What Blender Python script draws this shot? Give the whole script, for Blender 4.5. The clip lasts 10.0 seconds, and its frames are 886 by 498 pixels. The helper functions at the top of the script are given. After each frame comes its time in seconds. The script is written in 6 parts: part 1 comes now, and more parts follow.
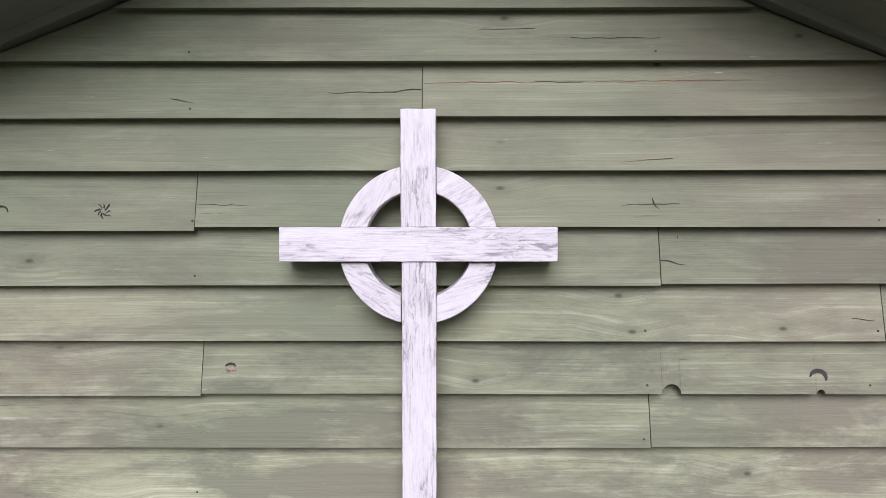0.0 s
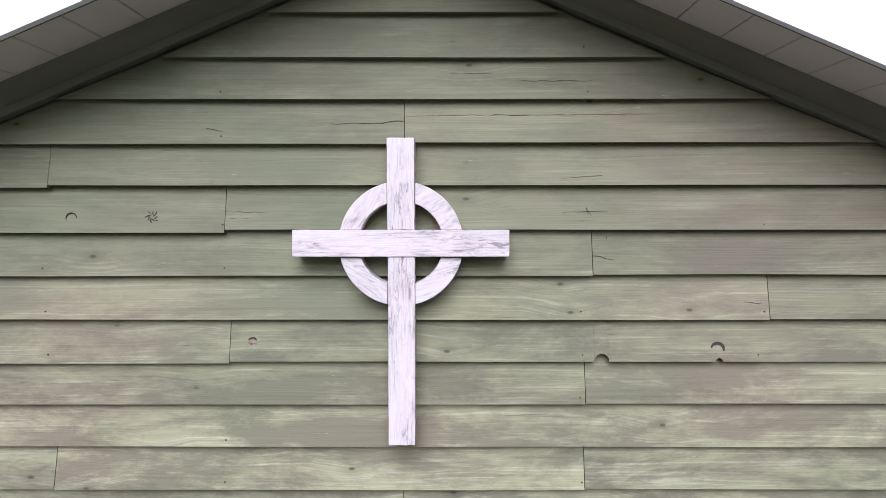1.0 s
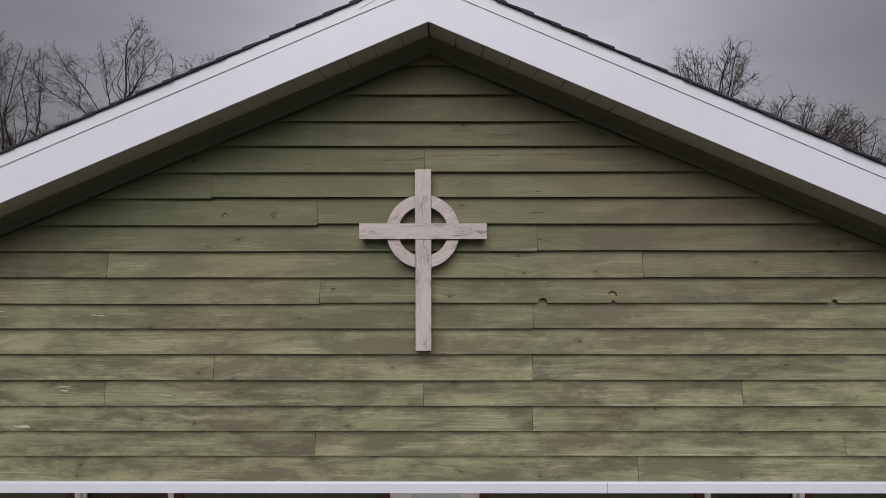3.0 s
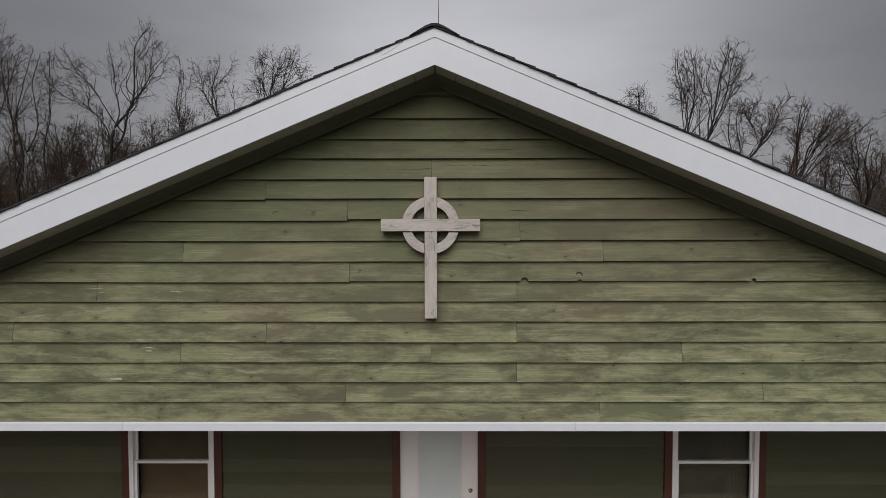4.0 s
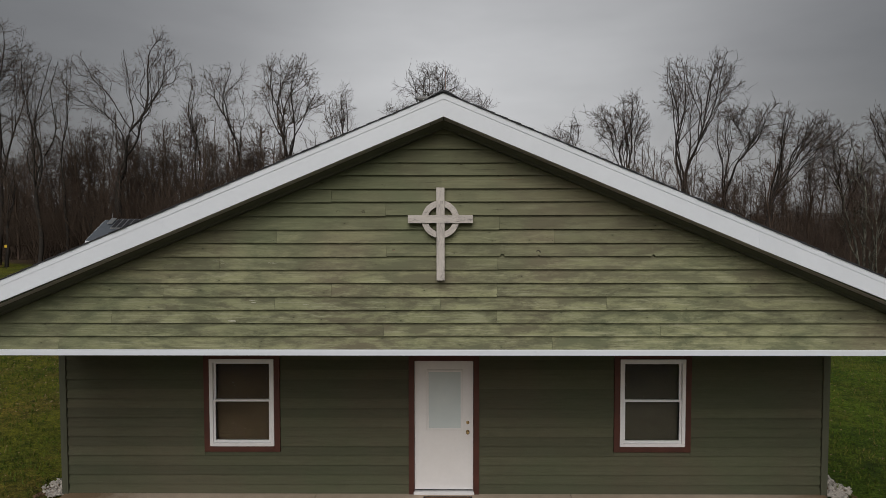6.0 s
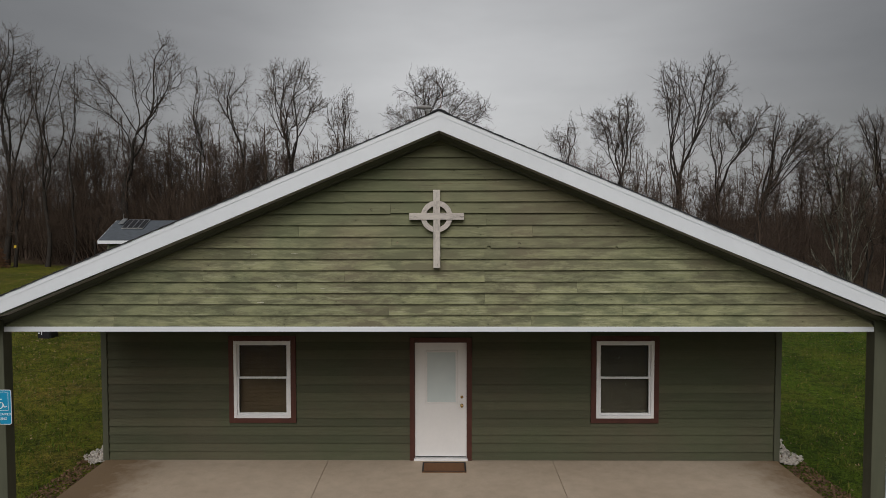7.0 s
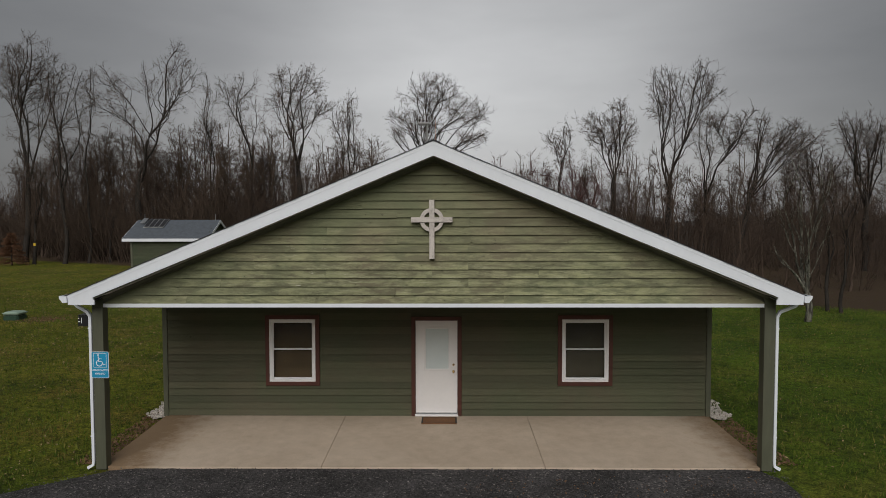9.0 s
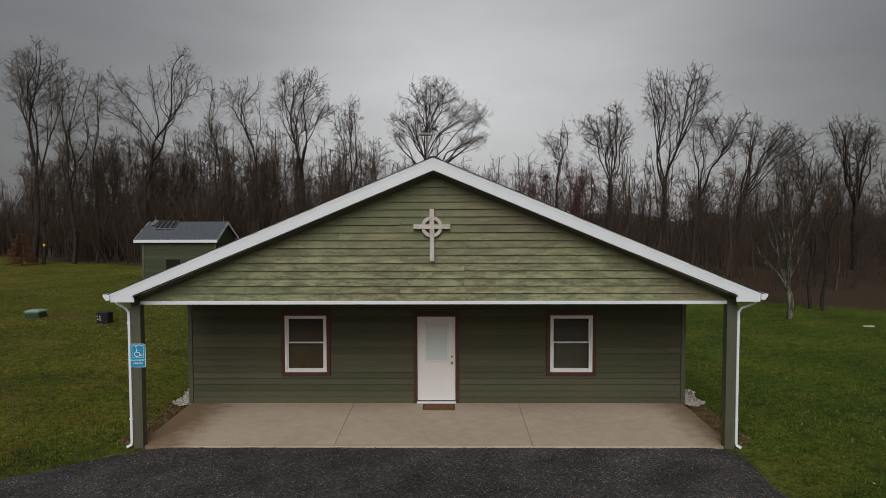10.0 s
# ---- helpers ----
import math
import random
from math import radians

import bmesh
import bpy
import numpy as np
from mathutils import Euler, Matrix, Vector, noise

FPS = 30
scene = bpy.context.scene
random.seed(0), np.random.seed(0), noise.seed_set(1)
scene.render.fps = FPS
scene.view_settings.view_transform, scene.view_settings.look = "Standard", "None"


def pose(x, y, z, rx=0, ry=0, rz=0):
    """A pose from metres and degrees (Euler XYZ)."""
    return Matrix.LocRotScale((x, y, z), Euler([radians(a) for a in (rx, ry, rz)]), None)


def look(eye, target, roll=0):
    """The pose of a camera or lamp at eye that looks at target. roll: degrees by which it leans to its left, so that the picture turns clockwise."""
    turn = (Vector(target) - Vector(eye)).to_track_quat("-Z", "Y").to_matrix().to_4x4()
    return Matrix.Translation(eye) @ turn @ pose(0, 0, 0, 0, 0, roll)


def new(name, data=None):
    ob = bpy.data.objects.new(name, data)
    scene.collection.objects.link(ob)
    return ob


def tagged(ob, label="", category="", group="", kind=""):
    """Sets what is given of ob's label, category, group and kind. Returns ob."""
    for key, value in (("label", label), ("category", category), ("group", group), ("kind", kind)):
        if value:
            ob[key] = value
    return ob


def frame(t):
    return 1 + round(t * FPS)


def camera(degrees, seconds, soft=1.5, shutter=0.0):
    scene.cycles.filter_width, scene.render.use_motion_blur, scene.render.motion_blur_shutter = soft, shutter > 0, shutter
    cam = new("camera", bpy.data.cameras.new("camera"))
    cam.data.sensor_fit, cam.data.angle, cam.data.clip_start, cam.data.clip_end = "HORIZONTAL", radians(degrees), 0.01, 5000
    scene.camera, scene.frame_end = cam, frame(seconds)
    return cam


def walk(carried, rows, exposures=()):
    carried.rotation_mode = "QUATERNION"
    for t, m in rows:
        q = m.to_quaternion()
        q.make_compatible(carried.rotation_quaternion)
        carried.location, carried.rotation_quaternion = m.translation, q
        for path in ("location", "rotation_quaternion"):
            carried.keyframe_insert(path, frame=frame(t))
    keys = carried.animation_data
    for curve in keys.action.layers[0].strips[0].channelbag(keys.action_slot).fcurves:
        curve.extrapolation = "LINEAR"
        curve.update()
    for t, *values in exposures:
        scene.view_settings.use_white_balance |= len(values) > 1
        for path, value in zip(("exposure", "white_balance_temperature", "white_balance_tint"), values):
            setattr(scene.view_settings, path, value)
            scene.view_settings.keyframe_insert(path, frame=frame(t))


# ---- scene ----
cam = camera(70.0, 10.0, soft=0.6)
# seconds, x, y, z, yaw, pitch, roll
ROWS = [
    (0, 0.0341, -1.7011, 4.3018, 0.302, -2.878, 0.032),
    (0.5, 0.0763, -1.9045, 4.3088, 0.268, -2.874, 0.008),
    (1, 0.1052, -2.1530, 4.3153, 0.132, -2.815, 0.020),
    (1.5, 0.0852, -2.4433, 4.3135, -0.059, -2.664, 0.052),
    (2, 0.0704, -2.7862, 4.3007, -0.175, -2.562, 0.023),
    (2.5, 0.0799, -3.1725, 4.2970, -0.055, -2.561, 0.002),
    (4, 0.0780, -4.5971, 4.2728, 0.331, -2.678, 0.093),
    (4.5, 0.0524, -5.1621, 4.2602, 0.409, -2.685, 0.084),
    (5, 0.0241, -5.7730, 4.2464, 0.393, -2.634, 0.034),
    (5.5, 0.0301, -6.3593, 4.2350, 0.385, -2.585, 0.029),
    (7, 0.1026, -8.2692, 4.1523, 0.399, -2.393, 0.060),
    (7.5, 0.1729, -8.9118, 4.1471, 0.450, -2.421, 0.101),
    (8, 0.2001, -9.5736, 4.1555, 0.474, -2.516, 0.131),
    (8.5, 0.2278, -10.2287, 4.1737, 0.519, -2.582, 0.107),
    (9, 0.2594, -10.8823, 4.2169, 0.555, -2.559, 0.074),
    (9.5, 0.2728, -11.5569, 4.2908, 0.569, -2.603, 0.109),
    (10, 0.3045, -12.2688, 4.3626, 0.596, -2.636, 0.141),
]
EXPOSURES = [(0.0, 1.86, 5450, 26), (1.0, 1.88, 5450, 27), (1.8, 1.42, 5650, 26), (2.5, 0.86, 6050, 23), (4.0, 0.46, 6350, 14), (5.5, 0.42, 6450, 11), (10.0, 0.50, 6500, 10)]
walk(cam, [(t, pose(x, y, z, 90 + pitch, roll, yaw)) for t, x, y, z, yaw, pitch, roll in ROWS], EXPOSURES)

# ---- sky and light ----
SUN_UP, SUN_ROUND = 36.0, 184.0        # degrees: height, and bearing from the +y axis
world = bpy.data.worlds.new("overcast")
scene.world = world
world.use_nodes = True
wn, wl = world.node_tree.nodes, world.node_tree.links
wn.clear()
w_out = wn.new("ShaderNodeOutputWorld")
w_bg = wn.new("ShaderNodeBackground")
w_sky = wn.new("ShaderNodeTexSky")
w_sky.sky_type, w_sky.sun_disc = "NISHITA", False
w_sky.sun_elevation, w_sky.sun_rotation = radians(SUN_UP), radians(SUN_ROUND)
w_sky.air_density, w_sky.dust_density = 1.0, 6.0
w_co = wn.new("ShaderNodeTexCoord")
w_dot = wn.new("ShaderNodeVectorMath")       # the cloud is thinnest low over the woods, and greyer away from there
w_dot.operation = "DOT_PRODUCT"
w_dot.inputs[1].default_value = Vector((0.03, 1.0, 0.16)).normalized()
w_top = wn.new("ShaderNodeMath")
w_top.operation = "MAXIMUM"
w_top.inputs[1].default_value = 0.0
w_pow = wn.new("ShaderNodeMath")
w_pow.operation = "POWER"
w_pow.inputs[1].default_value = 13.0
w_lift = wn.new("ShaderNodeMath")
w_lift.operation = "MULTIPLY_ADD"
w_lift.inputs[1].default_value, w_lift.inputs[2].default_value = 3.0, 1.2
w_map = wn.new("ShaderNodeMapping")
w_map.inputs["Scale"].default_value = (1.0, 1.0, 3.2)
w_noise = wn.new("ShaderNodeTexNoise")
w_noise.inputs["Scale"].default_value, w_noise.inputs["Detail"].default_value, w_noise.inputs["Roughness"].default_value = 2.2, 5.0, 0.5
w_cloud = wn.new("ShaderNodeMapRange")
w_cloud.inputs["From Min"].default_value, w_cloud.inputs["From Max"].default_value = 0.3, 0.7
w_cloud.inputs["To Min"].default_value, w_cloud.inputs["To Max"].default_value = 0.80, 1.10
w_mul = wn.new("ShaderNodeMix")
w_mul.data_type, w_mul.blend_type = "RGBA", "MULTIPLY"
w_mul.inputs[0].default_value = 1.0
w_mix = wn.new("ShaderNodeMix")
w_mix.data_type = "RGBA"
w_mix.inputs[0].default_value = 0.93       # cloud cover over the clear sky
wl.new(w_co.outputs["Generated"], w_dot.inputs[0])
wl.new(w_dot.outputs["Value"], w_top.inputs[0])
wl.new(w_top.outputs[0], w_pow.inputs[0])
wl.new(w_pow.outputs[0], w_lift.inputs[0])
wl.new(w_co.outputs["Generated"], w_map.inputs[0])
wl.new(w_map.outputs[0], w_noise.inputs["Vector"])
wl.new(w_noise.outputs["Fac"], w_cloud.inputs["Value"])
wl.new(w_lift.outputs[0], w_mul.inputs[6])
wl.new(w_cloud.outputs[0], w_mul.inputs[7])
wl.new(w_sky.outputs[0], w_mix.inputs[6])
wl.new(w_mul.outputs[2], w_mix.inputs[7])
wl.new(w_mix.outputs[2], w_bg.inputs[0])
w_bg.inputs[1].default_value = 0.1
wl.new(w_bg.outputs[0], w_out.inputs[0])
sun = new("sun", bpy.data.lights.new("sun", "SUN"))
sun.data.energy, sun.data.angle, sun.data.color = 1.32, radians(44), (1.0, 0.985, 0.96)
_a, _e = radians(SUN_ROUND), radians(SUN_UP)
sun.matrix_world = look((0, 0, 0), (-math.sin(_a) * math.cos(_e), -math.cos(_a) * math.cos(_e), -math.sin(_e)))


# ---- materials ----
def material(name, rough=0.6, metal=0.0, spec=0.5):
    m = bpy.data.materials.new(name)
    m.use_nodes = True
    b = m.node_tree.nodes["Principled BSDF"]
    b.inputs["Roughness"].default_value = rough
    b.inputs["Metallic"].default_value = metal
    b.inputs["Specular IOR Level"].default_value = spec
    return m, m.node_tree.nodes, m.node_tree.links, b


def coords(n, l, scale=(1, 1, 1), turn=(0, 0, 0), source="Object"):
    t, g = n.new("ShaderNodeTexCoord"), n.new("ShaderNodeMapping")
    g.inputs["Scale"].default_value, g.inputs["Rotation"].default_value = scale, turn
    l.new(t.outputs[source], g.inputs[0])
    return g.outputs[0]


def shifted(n, l, vec, amount=30.0):
    """The coordinates moved by a random step for each object, so that no two pieces have one grain."""
    info, mul, add = n.new("ShaderNodeObjectInfo"), n.new("ShaderNodeMath"), n.new("ShaderNodeVectorMath")
    mul.operation, mul.inputs[1].default_value = "MULTIPLY", amount
    l.new(info.outputs["Random"], mul.inputs[0])
    l.new(vec, add.inputs[0])
    l.new(mul.outputs[0], add.inputs[1])
    return add.outputs[0]


def noise_tex(n, l, vec, scale, detail=4.0, rough=0.55, distort=0.0):
    k = n.new("ShaderNodeTexNoise")
    k.inputs["Scale"].default_value, k.inputs["Detail"].default_value = scale, detail
    k.inputs["Roughness"].default_value, k.inputs["Distortion"].default_value = rough, distort
    l.new(vec, k.inputs["Vector"])
    return k.outputs["Fac"]


def ramp(n, l, value, stops):
    r = n.new("ShaderNodeValToRGB")
    while len(r.color_ramp.elements) < len(stops):
        r.color_ramp.elements.new(0.5)
    for e, (at, c) in zip(r.color_ramp.elements, stops):
        e.position, e.color = at, (*c, 1) if len(c) == 3 else c
    l.new(value, r.inputs[0])
    return r.outputs[0]


def span(n, l, value, a, b, c=0.0, d=1.0):
    r = n.new("ShaderNodeMapRange")
    for k, v in zip(("From Min", "From Max", "To Min", "To Max"), (a, b, c, d)):
        r.inputs[k].default_value = v
    l.new(value, r.inputs["Value"])
    return r.outputs[0]


def blend(n, l, fac, a, b, mode="MIX"):
    x = n.new("ShaderNodeMix")
    x.data_type, x.blend_type = "RGBA", mode
    for sock, v in ((0, fac), (6, a), (7, b)):
        if isinstance(v, (int, float)):
            x.inputs[sock].default_value = v
        elif isinstance(v, tuple):
            x.inputs[sock].default_value = (*v, 1)
        else:
            l.new(v, x.inputs[sock])
    return x.outputs[2]


def times(n, l, a, b, op="MULTIPLY"):
    x = n.new("ShaderNodeMath")
    x.operation = op
    for i, v in enumerate((a, b)):
        if isinstance(v, (int, float)):
            x.inputs[i].default_value = v
        else:
            l.new(v, x.inputs[i])
    return x.outputs[0]


def bump(n, l, b, height, strength=0.3, distance=0.01):
    k = n.new("ShaderNodeBump")
    k.inputs["Strength"].default_value, k.inputs["Distance"].default_value = strength, distance
    l.new(height, k.inputs["Height"])
    l.new(k.outputs[0], b.inputs["Normal"])


def painted_siding(name, base, light, dark, bare, wear, patch_heights=None, knots=1.0):
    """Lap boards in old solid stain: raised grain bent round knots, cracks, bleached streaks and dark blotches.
    Given two heights, patches and blotches strengthen from the first down to the second."""
    m, n, l, b = material(name, 0.75, 0.0, 0.2)
    world_ = coords(n, l)
    raw = shifted(n, l, world_)

    def scaled(s, vec=None):
        g = n.new("ShaderNodeMapping")
        g.inputs["Scale"].default_value = s
        l.new(vec or raw, g.inputs[0])
        return g.outputs[0]
    vor = n.new("ShaderNodeTexVoronoi")
    vor.inputs["Scale"].default_value = 1.0
    vor.voronoi_dimensions = "2D"
    own, flat = n.new("ShaderNodeSeparateXYZ"), n.new("ShaderNodeCombineXYZ")
    l.new(scaled((2.3, 1, 4.6)), own.inputs[0])
    l.new(own.outputs["X"], flat.inputs["X"])
    l.new(own.outputs["Z"], flat.inputs["Y"])
    l.new(flat.outputs[0], vor.inputs["Vector"])
    pick = n.new("ShaderNodeSeparateColor")
    l.new(vor.outputs["Color"], pick.inputs[0])
    some = span(n, l, pick.outputs[0], 0.5, 0.62)
    near = vor.outputs["Distance"]
    bulge = times(n, l, times(n, l, span(n, l, near, 0.0, 0.36, 1.0, 0.0), some), 0.030)
    slow = times(n, l, noise_tex(n, l, scaled((0.8, 1, 3)), 1.3, 2, 0.5), 0.045)
    lift = n.new("ShaderNodeCombineXYZ")
    l.new(times(n, l, bulge, slow, "ADD"), lift.inputs["Z"])
    bent = n.new("ShaderNodeVectorMath")
    l.new(raw, bent.inputs[0])
    l.new(lift.outputs[0], bent.inputs[1])
    bent = bent.outputs[0]
    rings = noise_tex(n, l, scaled((0.3, 1, 88), bent), 1.0, 2, 0.5)
    fine = noise_tex(n, l, scaled((2.5, 2, 190), bent), 1.6, 4, 0.65)
    grain = times(n, l, times(n, l, rings, 0.5), times(n, l, fine, 0.5), "ADD")
    patch = noise_tex(n, l, scaled((1.1, 1, 4.2)), 1.8, 9, 0.72, 0.3)
    blot = noise_tex(n, l, scaled((1.5, 1, 4.8)), 2.4, 9, 0.74, 0.4)
    hue = noise_tex(n, l, world_, 0.62, 3, 0.55, 0.4)
    worn = span(n, l, patch, 0.43, 0.58, 0, wear)
    stained = span(n, l, blot, 0.52, 0.66, 0, 0.5)
    streak = span(n, l, noise_tex(n, l, scaled((0.9, 1, 62), bent), 1.9, 3, 0.6), 0.53, 0.62)
    if patch_heights:
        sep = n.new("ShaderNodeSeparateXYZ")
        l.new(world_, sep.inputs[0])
        patch_gain = span(n, l, sep.outputs["Z"], patch_heights[0], patch_heights[1], 0.22, 1.0)
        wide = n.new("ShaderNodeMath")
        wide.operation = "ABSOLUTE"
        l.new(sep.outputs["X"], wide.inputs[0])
        patch_gain = times(n, l, patch_gain, span(n, l, wide.outputs[0], 3.0, 5.0, 1.0, 0.4))      # weaker again from 3 m to 5 m off centre
        worn, stained = times(n, l, worn, patch_gain), times(n, l, stained, patch_gain)
    brown = tuple(c * k for c, k in zip(base, (1.07, 0.97, 1.0)))
    green = tuple(c * k for c, k in zip(base, (0.93, 1.0, 0.93)))
    col = blend(n, l, span(n, l, hue, 0.4, 0.62), green, brown)
    col = blend(n, l, worn, col, light)
    col = blend(n, l, times(n, l, times(n, l, streak, worn), 0.6), col, bare)
    col = blend(n, l, stained, col, dark)
    scuff = times(n, l, span(n, l, noise_tex(n, l, scaled((1.4, 1, 18)), 5.0, 6, 0.75), 0.67, 0.73), 0.6)
    col = blend(n, l, scuff, col, bare)
    tone = ramp(n, l, grain, [(0.36, (0.89, 0.89, 0.885)), (0.47, (0.99, 0.99, 0.99)), (0.64, (1.05, 1.05, 1.045))])
    col = blend(n, l, 1.0, col, tone, "MULTIPLY")
    crack = span(n, l, noise_tex(n, l, scaled((0.9, 1, 34), bent), 2.2, 5, 0.7), 0.685, 0.70)
    crack = times(n, l, crack, span(n, l, noise_tex(n, l, scaled((1.1, 1, 2.0)), 1.9, 2), 0.5, 0.6))
    col = blend(n, l, times(n, l, crack, 0.8), col, (0.03, 0.024, 0.018))
    halo = times(n, l, span(n, l, near, 0.03, 0.13, 0.32 * knots, 0.0), some)
    col = blend(n, l, halo, col, dark)
    knot = times(n, l, span(n, l, near, 0.012, 0.034, 0.7 * knots, 0.0), some)
    col = blend(n, l, knot, col, tuple(c * 0.4 for c in dark))
    info = n.new("ShaderNodeObjectInfo")
    own = ramp(n, l, info.outputs["Random"], [(0.0, (0.84, 0.85, 0.84)), (1.0, (1.12, 1.1, 1.09))])
    col = blend(n, l, 1.0, col, own, "MULTIPLY")
    l.new(col, b.inputs["Base Color"])
    bump(n, l, b, times(n, l, grain, times(n, l, crack, 1.5), "SUBTRACT"), 0.6, 0.005)
    return m


def plain(name, colour, rough=0.5, vary=0.1, scale=6.0, relief=0.12, metal=0.0, stretch=(1, 1, 1), spec=0.5):
    """A paint, plastic or metal with faint soiling and a slight unevenness."""
    m, n, l, b = material(name, rough, metal, spec)
    v = coords(n, l, stretch)
    big, small = noise_tex(n, l, v, scale, 4, 0.6), noise_tex(n, l, v, scale * 9, 5, 0.65)
    mixed = times(n, l, times(n, l, big, 0.65), times(n, l, small, 0.35), "ADD")
    lo, hi = tuple(c * (1 - vary) for c in colour), tuple(min(1, c * (1 + vary)) for c in colour)
    l.new(ramp(n, l, mixed, [(0.35, lo), (0.65, hi)]), b.inputs["Base Color"])
    l.new(span(n, l, small, 0.3, 0.7, rough * 0.85, min(1, rough * 1.15)), b.inputs["Roughness"])
    bump(n, l, b, small, relief, 0.003)
    return m


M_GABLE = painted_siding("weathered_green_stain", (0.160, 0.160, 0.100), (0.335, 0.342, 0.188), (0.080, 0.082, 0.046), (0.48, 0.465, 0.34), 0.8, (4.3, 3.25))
M_WALL = painted_siding("dark_green_stain", (0.090, 0.092, 0.058), (0.101, 0.104, 0.066), (0.078, 0.078, 0.050), (0.11, 0.11, 0.075), 0.4, None, 0.25)
M_FRIEZE = plain("green_frieze_paint", (0.150, 0.148, 0.102), 0.65, 0.12, 3.0, stretch=(0.6, 3, 3))
M_TRIM_GREEN = plain("green_trim_paint", (0.085, 0.088, 0.057), 0.6, 0.15, 3.0, stretch=(3, 3, 0.6))
M_WHITE = plain("white_aluminium_trim", (0.77, 0.80, 0.845), 0.38, 0.04, 1.5)
M_SOFFIT = plain("vinyl_soffit", (0.54, 0.49, 0.455), 0.5, 0.06, 2.0)
M_VINYL = plain("white_vinyl", (0.86, 0.86, 0.87), 0.4, 0.04, 3.0)
M_DOOR = plain("white_door_paint", (0.86, 0.84, 0.83), 0.42, 0.03, 2.0, 0.06)
M_RUST = plain("red_brown_trim_paint", (0.075, 0.021, 0.012), 0.6, 0.2, 4.0)
M_DARK = plain("dark_interior", (0.03, 0.026, 0.022), 0.9, 0.2, 2.0)
M_BLIND = plain("brown_blind_slat", (0.090, 0.060, 0.031), 0.7, 0.12, 5.0, spec=0.1)
M_BRASS = plain("brass", (0.62, 0.45, 0.2), 0.25, 0.08, 20.0, metal=1.0)
M_RUBBER = plain("black_rubber", (0.012, 0.012, 0.012), 0.7, 0.2, 12.0)
M_BLUE = plain("blue_sign_face", (0.012, 0.28, 0.50), 0.35, 0.05, 6.0)
M_LETTER = plain("white_sign_paint", (0.8, 0.82, 0.84), 0.4, 0.03, 6.0)
M_STEEL = plain("galvanised_steel", (0.45, 0.46, 0.47), 0.4, 0.12, 10.0, metal=0.9)


def glass_material():
    m, n, l, b = material("window_glass", 0.03)
    b.inputs["Base Color"].default_value = (0.9, 0.93, 0.92, 1)
    b.inputs["Transmission Weight"].default_value = 1.0
    b.inputs["IOR"].default_value = 1.36
    return m


M_GLASS = glass_material()


def frosted_material():
    m, n, l, b = material("frosted_door_glass", 0.55)
    v = coords(n, l)
    l.new(ramp(n, l, noise_tex(n, l, v, 3.0), [(0.3, (0.62, 0.69, 0.69)), (0.7, (0.67, 0.735, 0.73))]), b.inputs["Base Color"])
    return m


M_FROST = frosted_material()


def whitewash():
    """White paint rubbed thin on open-grained boards, grain along the object's own z."""
    m, n, l, b = material("whitewashed_wood", 0.65, 0.0, 0.3)
    raw = shifted(n, l, coords(n, l), 7.0)
    def scaled(s):
        g = n.new("ShaderNodeMapping")
        g.inputs["Scale"].default_value = s
        l.new(raw, g.inputs[0])
        return g.outputs[0]
    fine = noise_tex(n, l, scaled((210, 210, 7)), 1.5, 5, 0.7, 0.5)
    worn = noise_tex(n, l, scaled((9, 9, 3.2)), 1.4, 5, 0.65, 0.5)
    mask = times(n, l, span(n, l, fine, 0.50, 0.66), span(n, l, worn, 0.42, 0.60, 0.3, 0.85))
    rub = noise_tex(n, l, scaled((34, 34, 10)), 1.5, 7, 0.72, 0.9)
    col = blend(n, l, span(n, l, worn, 0.3, 0.7), (0.64, 0.585, 0.53), (0.53, 0.48, 0.44))
    col = blend(n, l, times(n, l, span(n, l, rub, 0.52, 0.62), span(n, l, worn, 0.43, 0.57, 0.15, 0.85)), col, (0.215, 0.19, 0.18))
    col = blend(n, l, times(n, l, mask, 0.85), col, (0.15, 0.125, 0.12))
    l.new(col, b.inputs["Base Color"])
    bump(n, l, b, fine, 0.5, 0.003)
    return m


M_CROSS = whitewash()


def concrete():
    m, n, l, b = material("broom_finished_concrete", 0.8, 0.0, 0.3)
    v = coords(n, l)
    big, mid, small = noise_tex(n, l, v, 0.55, 5, 0.6), noise_tex(n, l, v, 4.0, 5, 0.65), noise_tex(n, l, v, 90.0, 3, 0.7)
    col = ramp(n, l, big, [(0.3, (0.49, 0.395, 0.302)), (0.7, (0.57, 0.47, 0.372))])
    col = blend(n, l, 1.0, col, ramp(n, l, mid, [(0.3, (0.88, 0.88, 0.87)), (0.7, (1.06, 1.06, 1.06))]), "MULTIPLY")
    # rust-brown runoff stains at the two ends
    sep = n.new("ShaderNodeSeparateXYZ")
    l.new(v, sep.inputs[0])
    ax = times(n, l, times(n, l, sep.outputs["X"], -1.0), times(n, l, sep.outputs["X"], 0.35, "SUBTRACT"), "MAXIMUM")
    stain = times(n, l, span(n, l, times(n, l, ax, times(n, l, mid, 1.5), "ADD"), 5.4, 6.2), 0.85)
    col = blend(n, l, stain, col, (0.20, 0.125, 0.06))
    col = blend(n, l, 1.0, col, ramp(n, l, small, [(0.35, (0.9, 0.9, 0.9)), (0.65, (1.06, 1.06, 1.06))]), "MULTIPLY")
    l.new(col, b.inputs["Base Color"])
    bump(n, l, b, small, 0.35, 0.003)
    return m


M_CONCRETE = concrete()


